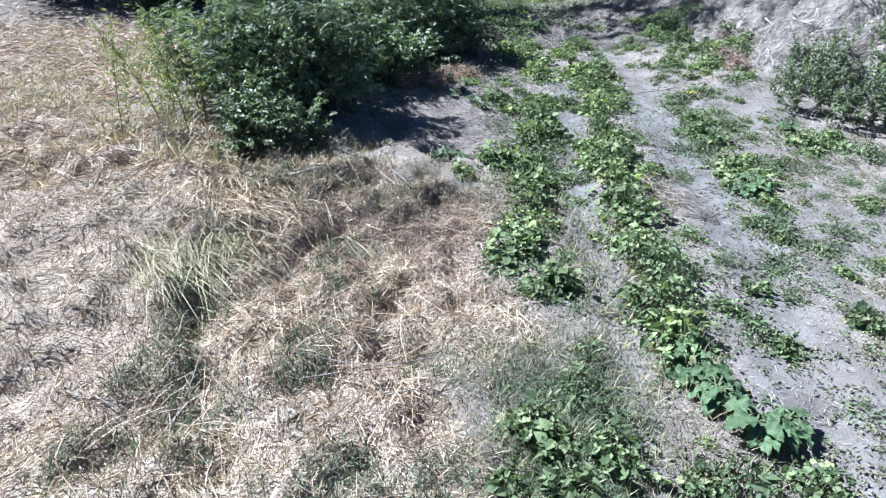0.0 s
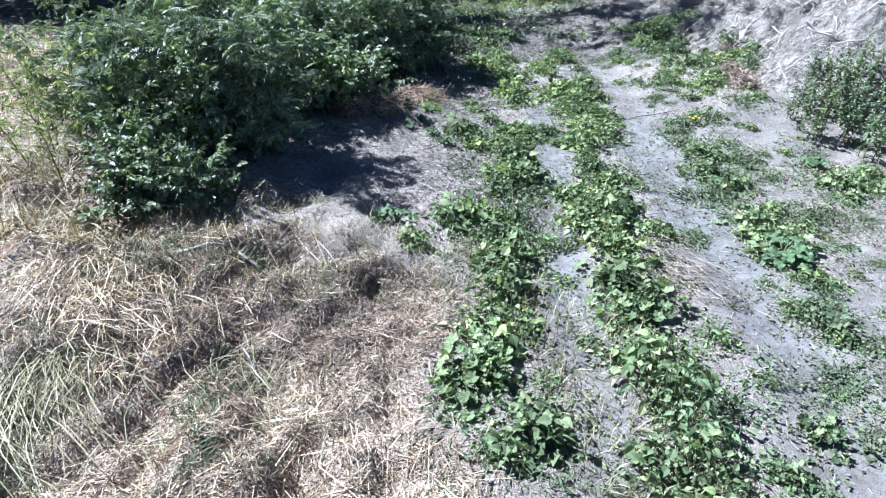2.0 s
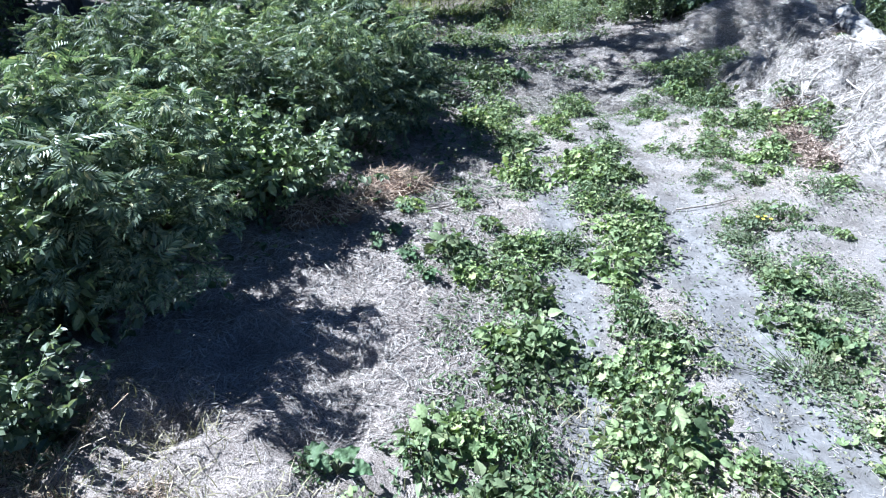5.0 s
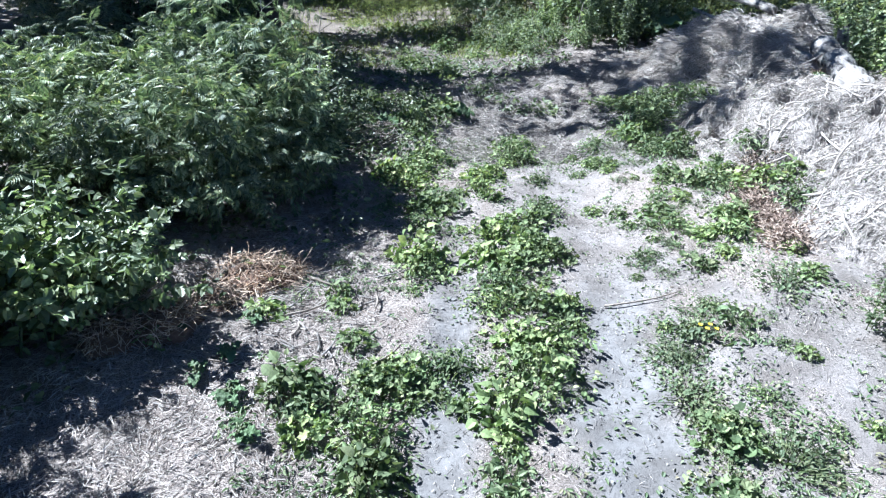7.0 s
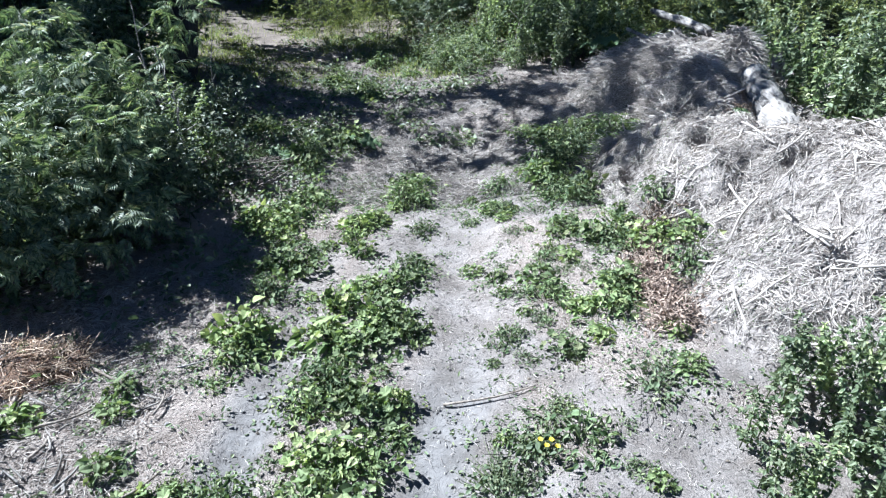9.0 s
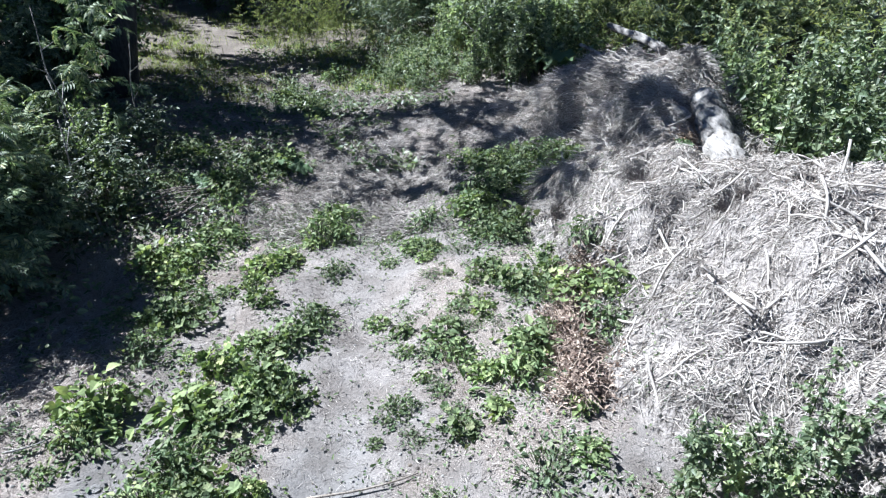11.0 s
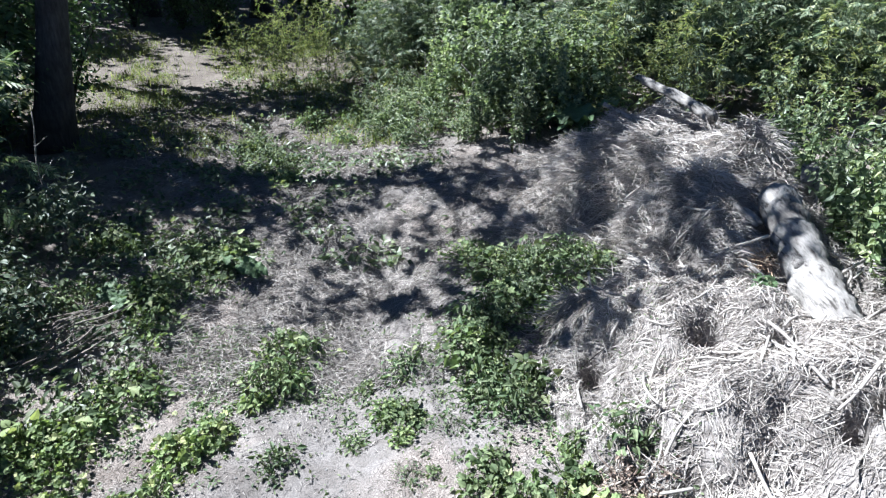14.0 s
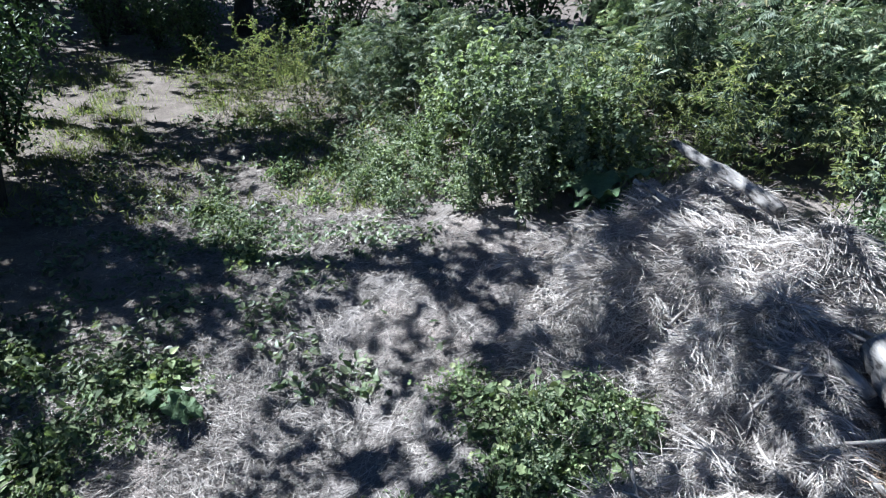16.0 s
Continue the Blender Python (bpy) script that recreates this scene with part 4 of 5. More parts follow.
def inside(x, y, poly):
    hit = False
    for (ax, ay), (bx, by) in zip(poly, poly[1:] + poly[:1]):
        if (ay > y) != (by > y) and x < (bx - ax) * (y - ay) / (by - ay) + ax:
            hit = not hit
    return hit


def thicket(protos, poly, gap, scale=(0.85, 1.15), lean=6.0):
    """Plants about gap apart all over a stretch of the plan."""
    x0, x1 = min(p[0] for p in poly), max(p[0] for p in poly)
    y0, y1 = min(p[1] for p in poly), max(p[1] for p in poly)
    for x in np.arange(x0, x1, gap):
        for y in np.arange(y0, y1, gap):
            a, b = x + RNG.uniform(-0.45, 0.45) * gap, y + RNG.uniform(-0.45, 0.45) * gap
            if inside(a, b, poly):
                if RNG.random() > 0.12:
                    plant(protos, a, b, RNG.uniform(*scale) * (0.72 + 0.5 * float(vnoise(a, b, 0.7))), lean)


# the thicket along the track
thicket(PLUMES, [(-1.95, 4.55), (-1.2, 4.4), (-0.75, 4.7), (-0.68, 5.2), (-1.1, 5.45), (-2.4, 5.6)], 0.21, (0.66, 0.84))
thicket(PLUMES, [(-2.6, 6.4), (-0.95, 6.5), (-0.4, 6.6), (0.05, 6.65), (0.2, 6.95), (0.25, 7.5), (-0.4, 8.2), (-2.6, 8.2)], 0.25, (0.72, 0.92))
thicket(PALES, [(-1.9, 6.4), (-0.4, 6.5), (0.15, 6.8), (0.2, 7.4), (-1.9, 7.6)], 0.45, (0.6, 0.85), 10)
thicket(NETTLES, [(-1.75, 4.25), (-1.15, 4.2), (-0.95, 4.6), (-1.2, 5.0), (-1.8, 4.7)], 0.25, (0.7, 0.95))
thicket(LOWBUSH, [(-1.6, 3.75), (-1.0, 3.78), (-0.78, 4.2), (-1.2, 4.4), (-1.7, 4.3)], 0.18, (0.7, 1.05))
thicket(LOWBUSH, [(-1.5, 5.3), (-0.6, 5.35), (-0.25, 5.65), (-0.25, 5.9), (-0.55, 6.1), (-1.5, 5.9)], 0.19, (1.05, 1.4))
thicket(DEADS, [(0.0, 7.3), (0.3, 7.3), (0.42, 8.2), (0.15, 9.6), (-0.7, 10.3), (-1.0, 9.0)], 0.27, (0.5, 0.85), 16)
thicket(PLUMES, [(-2.6, 8.2), (-0.5, 8.2), (-0.6, 9.4), (-1.5, 10.6), (-3.5, 11.0)], 0.42, (0.8, 1.1))
thicket(NETTLES, [(-0.6, 7.4), (0.2, 7.5), (0.3, 8.6), (-0.4, 9.3)], 0.34, (0.7, 0.9), 12)
thicket(GOLDS, [(-2.6, 4.3), (-1.8, 4.2), (-1.8, 4.9), (-2.2, 5.6), (-2.7, 5.6)], 0.24, (0.6, 0.95))
for x, y, s in ((0.7, 11.65, 0.5), (0.85, 11.35, 0.55), (1.02, 11.05, 0.5), (1.18, 10.78, 0.42), (0.6, 11.9, 0.4)):
    plant(LOWBUSH, x, y, s)
for x, y, s in ((2.85, 8.35, 0.4), (3.0, 8.5, 0.5), (2.9, 8.7, 0.45), (3.15, 8.65, 0.55), (3.3, 8.75, 0.5), (3.05, 8.85, 0.45), (3.4, 8.6, 0.45), (2.95, 8.95, 0.35)):
    plant(LOWBUSH, x, y, s)
thicket(NETTLES, [(2.7, 10.7), (3.15, 10.5), (3.35, 10.9), (2.8, 11.3)], 0.19, (0.5, 0.8))
thicket(LOWBUSH, [(1.6, 12.4), (2.3, 11.6), (2.8, 11.7), (2.1, 13.0)], 0.19, (0.5, 0.95))
thicket(LOWBUSH, [(1.75, 11.5), (2.4, 11.0), (2.85, 10.75), (2.95, 11.2), (2.2, 12.0), (1.75, 12.0)], 0.18, (0.4, 0.75))
# the wall of weeds at the end of the clearing
thicket(NETTLES, [(2.35, 12.1), (2.85, 11.0), (3.4, 10.7), (3.9, 10.95), (3.7, 11.6), (2.6, 12.8)], 0.25, (0.72, 0.98))
thicket(PALES, [(2.5, 12.5), (2.9, 11.5), (3.6, 11.05), (4.1, 11.15), (3.9, 12.2), (2.8, 13.2)], 0.28, (0.6, 0.85), 9)
thicket(PALES, [(2.9, 11.0), (3.5, 10.7), (4.2, 10.85), (4.4, 11.3), (3.0, 11.7)], 0.25, (0.5, 0.75), 9)
thicket(GOLDS, [(3.3, 11.3), (4.3, 10.75), (4.6, 11.4), (3.7, 12.3)], 0.26, (0.6, 0.9), 8)
thicket(PLUMES, [(1.5, 13.4), (2.5, 12.7), (3.6, 12.0), (4.2, 11.6), (4.4, 13.0), (3.0, 14.6), (1.2, 15.4)], 0.36, (0.66, 0.9))
thicket(PLUMES, [(4.2, 11.2), (8.2, 11.3), (8.2, 13.6), (4.4, 14.2)], 0.40, (0.9, 1.2))
thicket(GOLDS, [(4.3, 10.75), (7.5, 9.8), (8.0, 11.0), (4.4, 11.3)], 0.38, (0.95, 1.25))
thicket(NETTLES, [(4.55, 6.5), (5.2, 6.5), (5.3, 9.7), (4.75, 9.9), (4.5, 8.6), (4.45, 7.4)], 0.25, (0.72, 0.98))
thicket(NETTLES, [(5.2, 6.5), (5.9, 6.6), (7.2, 8.0), (7.2, 10.0), (5.2, 10.3)], 0.31, (1.0, 1.35))
thicket(NETTLES, [(2.98, 5.3), (3.4, 4.9), (4.4, 5.0), (4.2, 5.8), (3.2, 5.95)], 0.17, (0.48, 0.66))
thicket(GOLDS, [(-0.9, 14.9), (0.2, 13.9), (1.3, 13.2), (1.7, 14.4), (0.2, 16.4)], 0.29, (0.5, 0.95))
retire(PALES + PLUMES + GOLDS + NETTLES + LOWBUSH + DEADS)


# ---- trees that shade the end of the clearing ----
def tree_proto(seed, height, reach, leaves, shade_shaped=False):
    """The last flag fits the crown to its wanted shadow: thin and short towards the open track, full over the straw."""
    rng = np.random.default_rng(seed)
    tree = thing("shade_tree", "broad leaved tree with a dark trunk and an unseen crown for shade", "tree", "trees beyond the thicket", "", (0, 0, -90))
    s = np.linspace(0, 1, 12)
    lean = np.stack([0.28 * s ** 1.2 * 2 + (0.32 * (1 - np.exp(-5 * s)) if shade_shaped else 0), 0.7 * s ** 1.3, height * 0.75 * s - 0.1], -1)
    limbs = [tube(lean, 0.155 * (1 - s) ** 1.3 + 0.012 + 0.07 * np.exp(-s * 16), 12, 0.12, seed)]
    tips = []
    for b in range(13):
        u = 0.42 + 0.55 * b / 12
        p = np.array([np.interp(u, s, lean[:, j]) for j in range(3)])
        a, L = b * 2.4, reach * (1.15 - 0.6 * u) * rng.uniform(0.8, 1.2)
        t = np.linspace(0, 1, 6)
        c = p + np.stack([np.cos(a) * L * t, np.sin(a) * L * t, L * (0.55 * t - 0.15 * t * t)], -1)
        limbs.append(tube(c, 0.014 * (1 - 0.8 * t), 6, 0.1, b))
        for q in range(6):
            tips.append(c[2 + q % 4] + rng.normal(0, 0.28, 3))
    if shade_shaped:
        # Limbs added so that their leaves shade chosen spots on the straw heap.
        for k, (gx, gy) in enumerate(((4.3, -3.05), (4.65, -3.2), (4.95, -3.3), (5.5, -3.35), (5.9, -3.35), (4.7, -2.3), (5.2, -1.9), (5.7, -2.3), (6.1, -1.8), (5.5, -1.4), (6.2, -2.6))):
            z = 4.2 + 0.15 * (k % 5)
            end = np.array([gx - 0.86 * (z - 0.3), gy + 0.44 * (z - 0.3), z])
            p = np.array([np.interp(0.7, s, lean[:, j]) for j in range(3)])
            t = np.linspace(0, 1, 6)[:, None]
            limbs.append(tube(p + (end - p) * t, 0.012 * (1 - 0.8 * t[:, 0]), 6, 0.1, 40 + k))
            tips.append(end)
    part("trunk", mesh_of("trunk", *joined(limbs), True), BARK, tree)
    at = np.concatenate([tp + rng.normal(0, (0.24, 0.24, 0.18), (leaves, 3)) for tp in tips])
    at = at[at[:, 2] > 2.3]
    if shade_shaped:
        # Leaves are kept or dropped by where their shadow lands on the ground.
        gx, gy = at[:, 0] + 0.86 * at[:, 2], at[:, 1] - 0.44 * at[:, 2]
        keep = (gy > -2.8 - 0.85 * sstep(3.7, 4.7, gx)) & (gy < -0.9 + 0.8 * sstep(1.7, 1.2, gx) + 0.2 * sstep(4.5, 4.8, gx)) & (rng.random(len(at)) < 0.37 * (1 - sstep(2.9, 3.5, gx) * (1 - 2.0 * sstep(0.44, 0.60, 0.6 * vnoise(gx + 1, gy, 0.21) + 0.4 * vnoise(gx + 3, gy, 0.10)))) + 0.35 * sstep(5.3, 5.5, gx) * sstep(-2.1, -1.9, gy) + 0.03 * sstep(4.2, 4.6, gx) * sstep(-2.7, -2.4, gy) + 0.3 * sstep(-1.0, -0.8, gy) + 0.55 * sstep(3.6, 4.1, gx) * sstep(-2.75, -2.95, gy) + 0.7 * sstep(1.9, 1.3, gx))
        at = at[keep]
    n = len(at)
    l = rng.uniform(0.11, 0.17, n) * (0.72 if shade_shaped else 1.5)
    part("crown", sown("crown", OVATE, at, turns(rng.uniform(0, 6.28, n), rng.normal(-0.3, 0.4, n), rng.normal(0, 0.5, n)), np.stack([l, l * 0.6, l], -1)), TREELEAF, tree)
    return tree


TREES = [tree_proto(71, 7.2, 2.7, 150, True), tree_proto(72, 6.2, 2.0, 34), tree_proto(73, 7.0, 2.4, 34), tree_proto(74, 7.6, 1.0, 13)]
# The trees after the first are added, mostly out of view, to cast shade.
for k, (x, y, turn, s) in enumerate(((-1.22, 11.35, 0, 1.0), (-3.0, 14.3, 10, 0.9), (-2.5, 11.4, 50, 0.75), (-6.2, 17.6, 90, 0.9), (-4.1, 10.5, 80, 0.8), (-5.6, 11.6, 60, 1.05), (-2.8, 21.5, 200, 1.2), (-1.2, 19.6, 300, 1.15), (-8.2, 12.4, 20, 1.2),
                                     (2.2, 17.5, 90, 1.1), (5.0, 16.2, 10, 1.15), (8.2, 15.6, 250, 1.1), (-10.5, 22.5, 150, 1.2), (-8.5, 13.0, 40, 1.1), (-9.0, 14.6, 110, 1.2), (-11.5, 20.5, 10, 1.3), (-6.6, 22.0, 230, 1.3), (-8.0, 23.0, 70, 1.4), (-3.4, 19.4, 130, 1.0))):
    copy_thing(TREES[(0, 3, 3, 3)[k] if k < 4 else 1 + k % 2], pose(x, y, float(ground_z(x, y)), 0, 0, turn) @ Matrix.Diagonal((s, s, s, 1)))
retire(TREES)


# ---- shrubs that close the clearing ----
def shrub_proto(seed, height, spread, n):
    rng = np.random.default_rng(seed)
    ob = thing("shrub", "dense dark green shrub at the edge of the wood", "shrub", "shrubs behind the weeds", "", (0, 0, -90))
    limbs, tips = [], []
    for b in range(11):
        a, L = b * 2.4, height * rng.uniform(0.6, 1.0)
        t = np.linspace(0, 1, 7)
        out = spread * rng.uniform(0.4, 1.0)
        c = np.stack([np.cos(a) * out * t ** 1.3, np.sin(a) * out * t ** 1.3, L * t - 0.05], -1)
        limbs.append(tube(c, 0.02 * (1 - 0.8 * t), 5, 0.1, b))
        tips += [c[k] for k in (1, 2, 3, 3, 4, 4, 5, 5, 6, 6)]
    part("branch", mesh_of("branch", *joined(limbs), True), BARK, ob, "", "stuff")
    tips = np.array(tips)
    at = tips[rng.integers(len(tips), size=n)] + rng.normal(0, 0.17, (n, 3))
    at = at[at[:, 2] > 0.05]
    n = len(at)
    l = rng.uniform(0.05, 0.10, n)
    part("foliage", sown("foliage", OVATE, at, turns(rng.uniform(0, 6.28, n), rng.normal(-0.3, 0.4, n), rng.normal(0, 0.5, n)), np.stack([l, l * 0.55, l], -1)), TREELEAF, ob, "", "stuff")
    return ob


SHRUBS = [shrub_proto(91, 2.4, 0.9, 3000), shrub_proto(92, 2.0, 1.0, 3000)]
for k, (x, y, s) in enumerate(((1.2, 16.6, 1.0), (2.6, 15.6, 1.0), (3.8, 14.8, 1.1), (5.2, 14.3, 1.1), (6.6, 14.2, 1.1), (8.0, 14.0, 1.2), (9.4, 13.2, 1.1), (9.8, 11.5, 1.0), (0.2, 18.4, 1.1),
                               (-1.9, 11.75, 1.3), (-1.7, 12.7, 0.8), (-1.55, 10.7, 0.6), (-2.5, 10.6, 0.8), (-3.6, 12.2, 1.0), (-4.6, 14.0, 1.0), (-5.6, 16.2, 1.1), (-7.0, 18.5, 1.1), (-5.6, 22.0, 1.3), (-3.6, 23.0, 1.3), (-1.6, 21.5, 1.2), (-0.4, 20.0, 1.1),
                               (-4.4, 9.2, 0.9), (-6.2, 10.0, 1.1), (-8.0, 14.0, 1.2), (-3.3, 18.2, 0.8), (-2.3, 18.0, 0.7), (-4.3, 17.6, 0.7), (-1.4, 17.4, 0.8))):
    copy_thing(SHRUBS[k % 2], pose(x, y, float(ground_z(x, y)), 0, 0, 77 * k) @ Matrix.Diagonal((s, s, s, 1)))
retire(SHRUBS)


# ---- litter, stubble and ground cover ----
left_field = lambda x, y: masks(x, y)[0]
carpet("dry_stubble", 60000, (-6.5, 0.6, 0.7, 8.5), lambda x, y: np.clip(left_field(x, y) * np.interp(y, [0, 3, 4.5, 8.5], [1, 0.9, 0.5, 0.25]) * (1 - 0.35 * sstep(0.45, 0.62, vnoise(x, y, 0.4)) * sstep(-1.6, -0.6, x)) * (1 - 0.9 * rotten(x, y)) * (1 - 0.5 * sstep(-0.95, -1.5, x) * sstep(3.6, 2.6, y)), 0, 1), (0.015, 0.10), (0.0008, 0.0020), STUBBLE,
       "mown yellow stubble and loose straw on the field edge", "stubble", tilt=0.42, lift=0.02)
carpet("long_straw", 2300, (-3.2, 0.6, 0.9, 4.0), lambda x, y: left_field(x, y) * (0.12 + 0.88 * sstep(0.4, 0.6, vnoise(x, y, 0.35))) * (0.35 + 0.65 * sstep(-1.9, -1.3, x)), (0.08, 0.30), (0.0008, 0.0017), STUBBLE,
       "long loose straws lying on the stubble", "straw", tilt=0.12, lift=0.02)
carpet("field_straw", 21000, (-9.0, -1.2, 3.4, 11.0), left_field, (0.05, 0.22), (0.0016, 0.0035), STUBBLE,
       "coarse straw on the open field beside the thicket", "straw", tilt=0.3, lift=0.02)
carpet("rotting_stubble", 30000, (-1.6, 0.7, 1.0, 4.3), lambda x, y: np.maximum(sstep(0.4, 0.6, vnoise(x, y, 0.4)), 0) * 0.45 * left_field(x, y) * np.maximum(sstep(-1.4, -0.6, x), sstep(2.4, 3.0, y)) + rotten(x, y), (0.012, 0.06), (0.0007, 0.0016), BROWN,
       "brown rotting grass cuttings", "grass cuttings", tilt=0.4, lift=0.012)
carpet("pale_chaff", 75000, (-0.9, 3.4, 1.0, 10.5), lambda x, y: (1 - (0.75 - 0.65 * sstep(5.6, 7.0, y)) * masks(x, y)[1]) * (1 - masks(x, y)[0]) * np.where(heap_h(x, y) > 0.02, 0, 1) * (0.4 + 0.6 * sstep(0.35, 0.6, vnoise(x, y, 0.35))),
       (0.008, 0.04), (0.0005, 0.0011), STRAW, "bleached chaff and straw bits strewn on the earth", "chaff", tilt=0.25, lift=0.008)
carpet("bush_litter", 21000, (-1.0, 1.0, 4.0, 7.0), lambda x, y: (1 - sstep(0.5, 0.9, x)) * 1.0, (0.012, 0.07), (0.0008, 0.0018), STRAW,
       "pale mown litter beside the thicket", "litter", tilt=0.3, lift=0.01)
carpet("path_litter", 52000, (-1.5, 3.2, 8.0, 14.0), lambda x, y: np.where(heap_h(x, y) > 0.02, 0, 1) * sstep(1.8, 0.4, off_line(x, y, PATH_AHEAD)) * (1 - 0.8 * sstep(11.0, 12.5, y)) * (0.3 + 0.7 * sstep(0.35, 0.6, 0.5 * vnoise(x, y, 0.4) + 0.5 * vnoise(x + 3, y, 0.13))), (0.02, 0.11), (0.0008, 0.0019), STRAW,
       "straw and dead stems strewn on the shaded path", "litter", tilt=0.24, lift=0.02)


def small_leaves(name, n, box, weight, size, material, label, wide=0.6, template=OVATE, lift=0.03, pitch=(0.1, 0.45)):
    x, y = pick(n, box, weight)
    s = RNG.uniform(*size, n)
    at = np.stack([x, y, support(x, y) + 0.004 + lift * RNG.random(n)], -1)
    me = sown(name, template, at, turns(RNG.uniform(0, 6.28, n), RNG.normal(*pitch, n), RNG.normal(0, 0.5, n)), np.stack([s, s * wide, s], -1))
    me.materials.append(material)
    return tagged(new(name, me), label, "ground cover", "", "stuff")


def clod_template():
    v = [(0, 0, 0.6), (0, 0, -0.4)]
    for i in range(6):
        a = i * 1.047
        r = 1.0 if i % 2 else 0.75
        v.append((r * np.cos(a), r * np.sin(a), 0.12 if i % 3 else -0.1))
    f = []
    for i in range(6):
        p, q = 2 + i, 2 + (i + 1) % 6
        f.append((0, p, q))
    return np.array(v), np.array(f)


def clods(n, box, weight, size, material, label):
    x, y = pick(n, box, weight)
    s = size[0] + (size[1] - size[0]) * RNG.random(n) ** 3
    me = sown("clods", clod_template(), np.stack([x, y, support(x, y) + 0.2 * s], -1), turns(RNG.uniform(0, 6.28, n), RNG.normal(0, 0.3, n), RNG.normal(0, 0.3, n)), np.stack([s, s * 0.8, s * 0.8], -1))
    me.materials.append(material)
    return tagged(new("clods", me), label, "soil", "", "stuff")


clods(4200, (0.2, 3.3, 1.0, 10.5), lambda x, y: (0.2 + 0.8 * sstep(0.45, 0.65, vnoise(x, y, 0.3))) * (0.4 + 0.6 * masks(x, y)[1]), (0.002, 0.014), CLOD, "crumbs and small clods of dry grey soil")
clods(3600, (-1.2, 3.2, 3.8, 12.0), lambda x, y: 0.5 * (1 - 0.9 * masks(x, y)[1]), (0.003, 0.012), HUSK, "dark crumbs of rotten leaves and husks")

WEED_X, WEED_Y, WEED_R = (np.array([w[i] for w in ALL_WEEDS]) for i in range(3))


def near_weeds(x, y, reach=1.6):
    out = np.zeros(len(x))
    for a, b, r in zip(WEED_X, WEED_Y, WEED_R):
        d2 = ((x - a) ** 2 + (y - b) ** 2) / (reach * r) ** 2
        out = np.maximum(out, np.exp(-d2))
    return out


def patchy(x, y):
    return sstep(0.45, 0.65, 0.6 * vnoise(x, y, 0.3) + 0.4 * vnoise(x, y, 0.1))


small_leaves("ground_cover", 14000, (0.0, 3.4, 1.0, 10.0), lambda x, y: near_weeds(x, y, 1.5) ** 1.5 * (0.15 + 0.85 * patchy(x, y)), (0.012, 0.028), TINY, "creeping small leaved ground cover between the weeds", lift=0.007)
small_leaves("creeping_weed", 5000, (1.9, 3.5, 1.2, 8.4), lambda x, y: patchy(x + 5, y) * (1 - 0.8 * masks(x, y)[1]), (0.007, 0.018), TINY, "sparse creeping weed on dry earth", lift=0.012)
small_leaves("cut_stubble", 9000, (-2.8, 0.6, 0.7, 4.2), lambda x, y: left_field(x, y) * (0.2 + 0.8 * patchy(x + 1, y)) * (1 - rotten(x, y)), (0.025, 0.06), STUBBLE, "short upright ends of cut straw", 0.06, GRASS, 0.002, (1.0, 0.4))
small_leaves("short_grass", 13000, (-2.5, 1.2, 0.8, 4.2), lambda x, y: sstep(0.45, 0.7, vnoise(x, y, 0.55)) * np.where(x < 0.2, 0.6, 1.0), (0.03, 0.085), BLADE, "short pale green grass in the stubble", 0.045, GRASS, 0.004, (0.7, 0.4))
small_leaves("dark_tussocks", 8000, (-1.35, 0.4, 1.2, 3.9), lambda x, y: left_field(x, y) * sstep(0.52, 0.72, 0.6 * vnoise(x + 2, y, 0.3) + 0.4 * vnoise(x, y + 3, 0.1)), (0.025, 0.075), DARKGRASS, "dark green grass shoots among the straw", 0.05, GRASS, 0.006, (0.6, 0.4))
small_leaves("field_grass", 3000, (-5.5, -1.4, 3.2, 7.5), lambda x, y: patchy(x, y) * sstep(-5.5, -2.5, x), (0.08, 0.22), BLADE, "grey green grass in the open field", 0.03, GRASS, 0.01, (0.7, 0.4))
small_leaves("withered_weed", 15000, (1.35, 3.5, 0.9, 5.0), lambda x, y: sstep(0.48, 0.66, 0.5 * vnoise(x + 8, y, 0.22) + 0.5 * vnoise(x, y + 5, 0.07)) * (1 - 0.7 * masks(x, y)[1]), (0.009, 0.022), OLIVE, "low withered olive brown weeds on dry earth", 0.5, OVATE, 0.012, (0.15, 0.35))
small_leaves("dark_grass", 10000, (-0.1, 1.0, 0.9, 2.4), lambda x, y: np.exp(-(((x - 0.45) / 0.28) ** 2 + ((y - 1.5) / 0.45) ** 2)) * (0.3 + 0.7 * patchy(x, y)), (0.025, 0.075), DARKGRASS, "fine dark green grass beside the track", 0.035, GRASS, 0.006, (0.6, 0.4))
small_leaves("path_edge_grass", 26000, (-3.2, 3.0, 11.2, 17.5), lambda x, y: (0.12 + 0.88 * sstep(0.1, 0.6, off_line(x, y, PATH_AHEAD))) * (0.12 + 0.88 * patchy(x, y)), (0.03, 0.12), YELLOWING, "yellow green grass beside the shaded path", 0.09, GRASS, 0.01, (0.7, 0.4))
small_leaves("shade_weeds", 6000, (-0.8, 2.6, 9.2, 14.5), lambda x, y: np.where(heap_h(x, y) > 0.02, 0, 1) * patchy(x + 2, y + 3), (0.025, 0.07), NETTLE, "scattered weed leaves on the shaded path", 0.55, OVATE, 0.07)
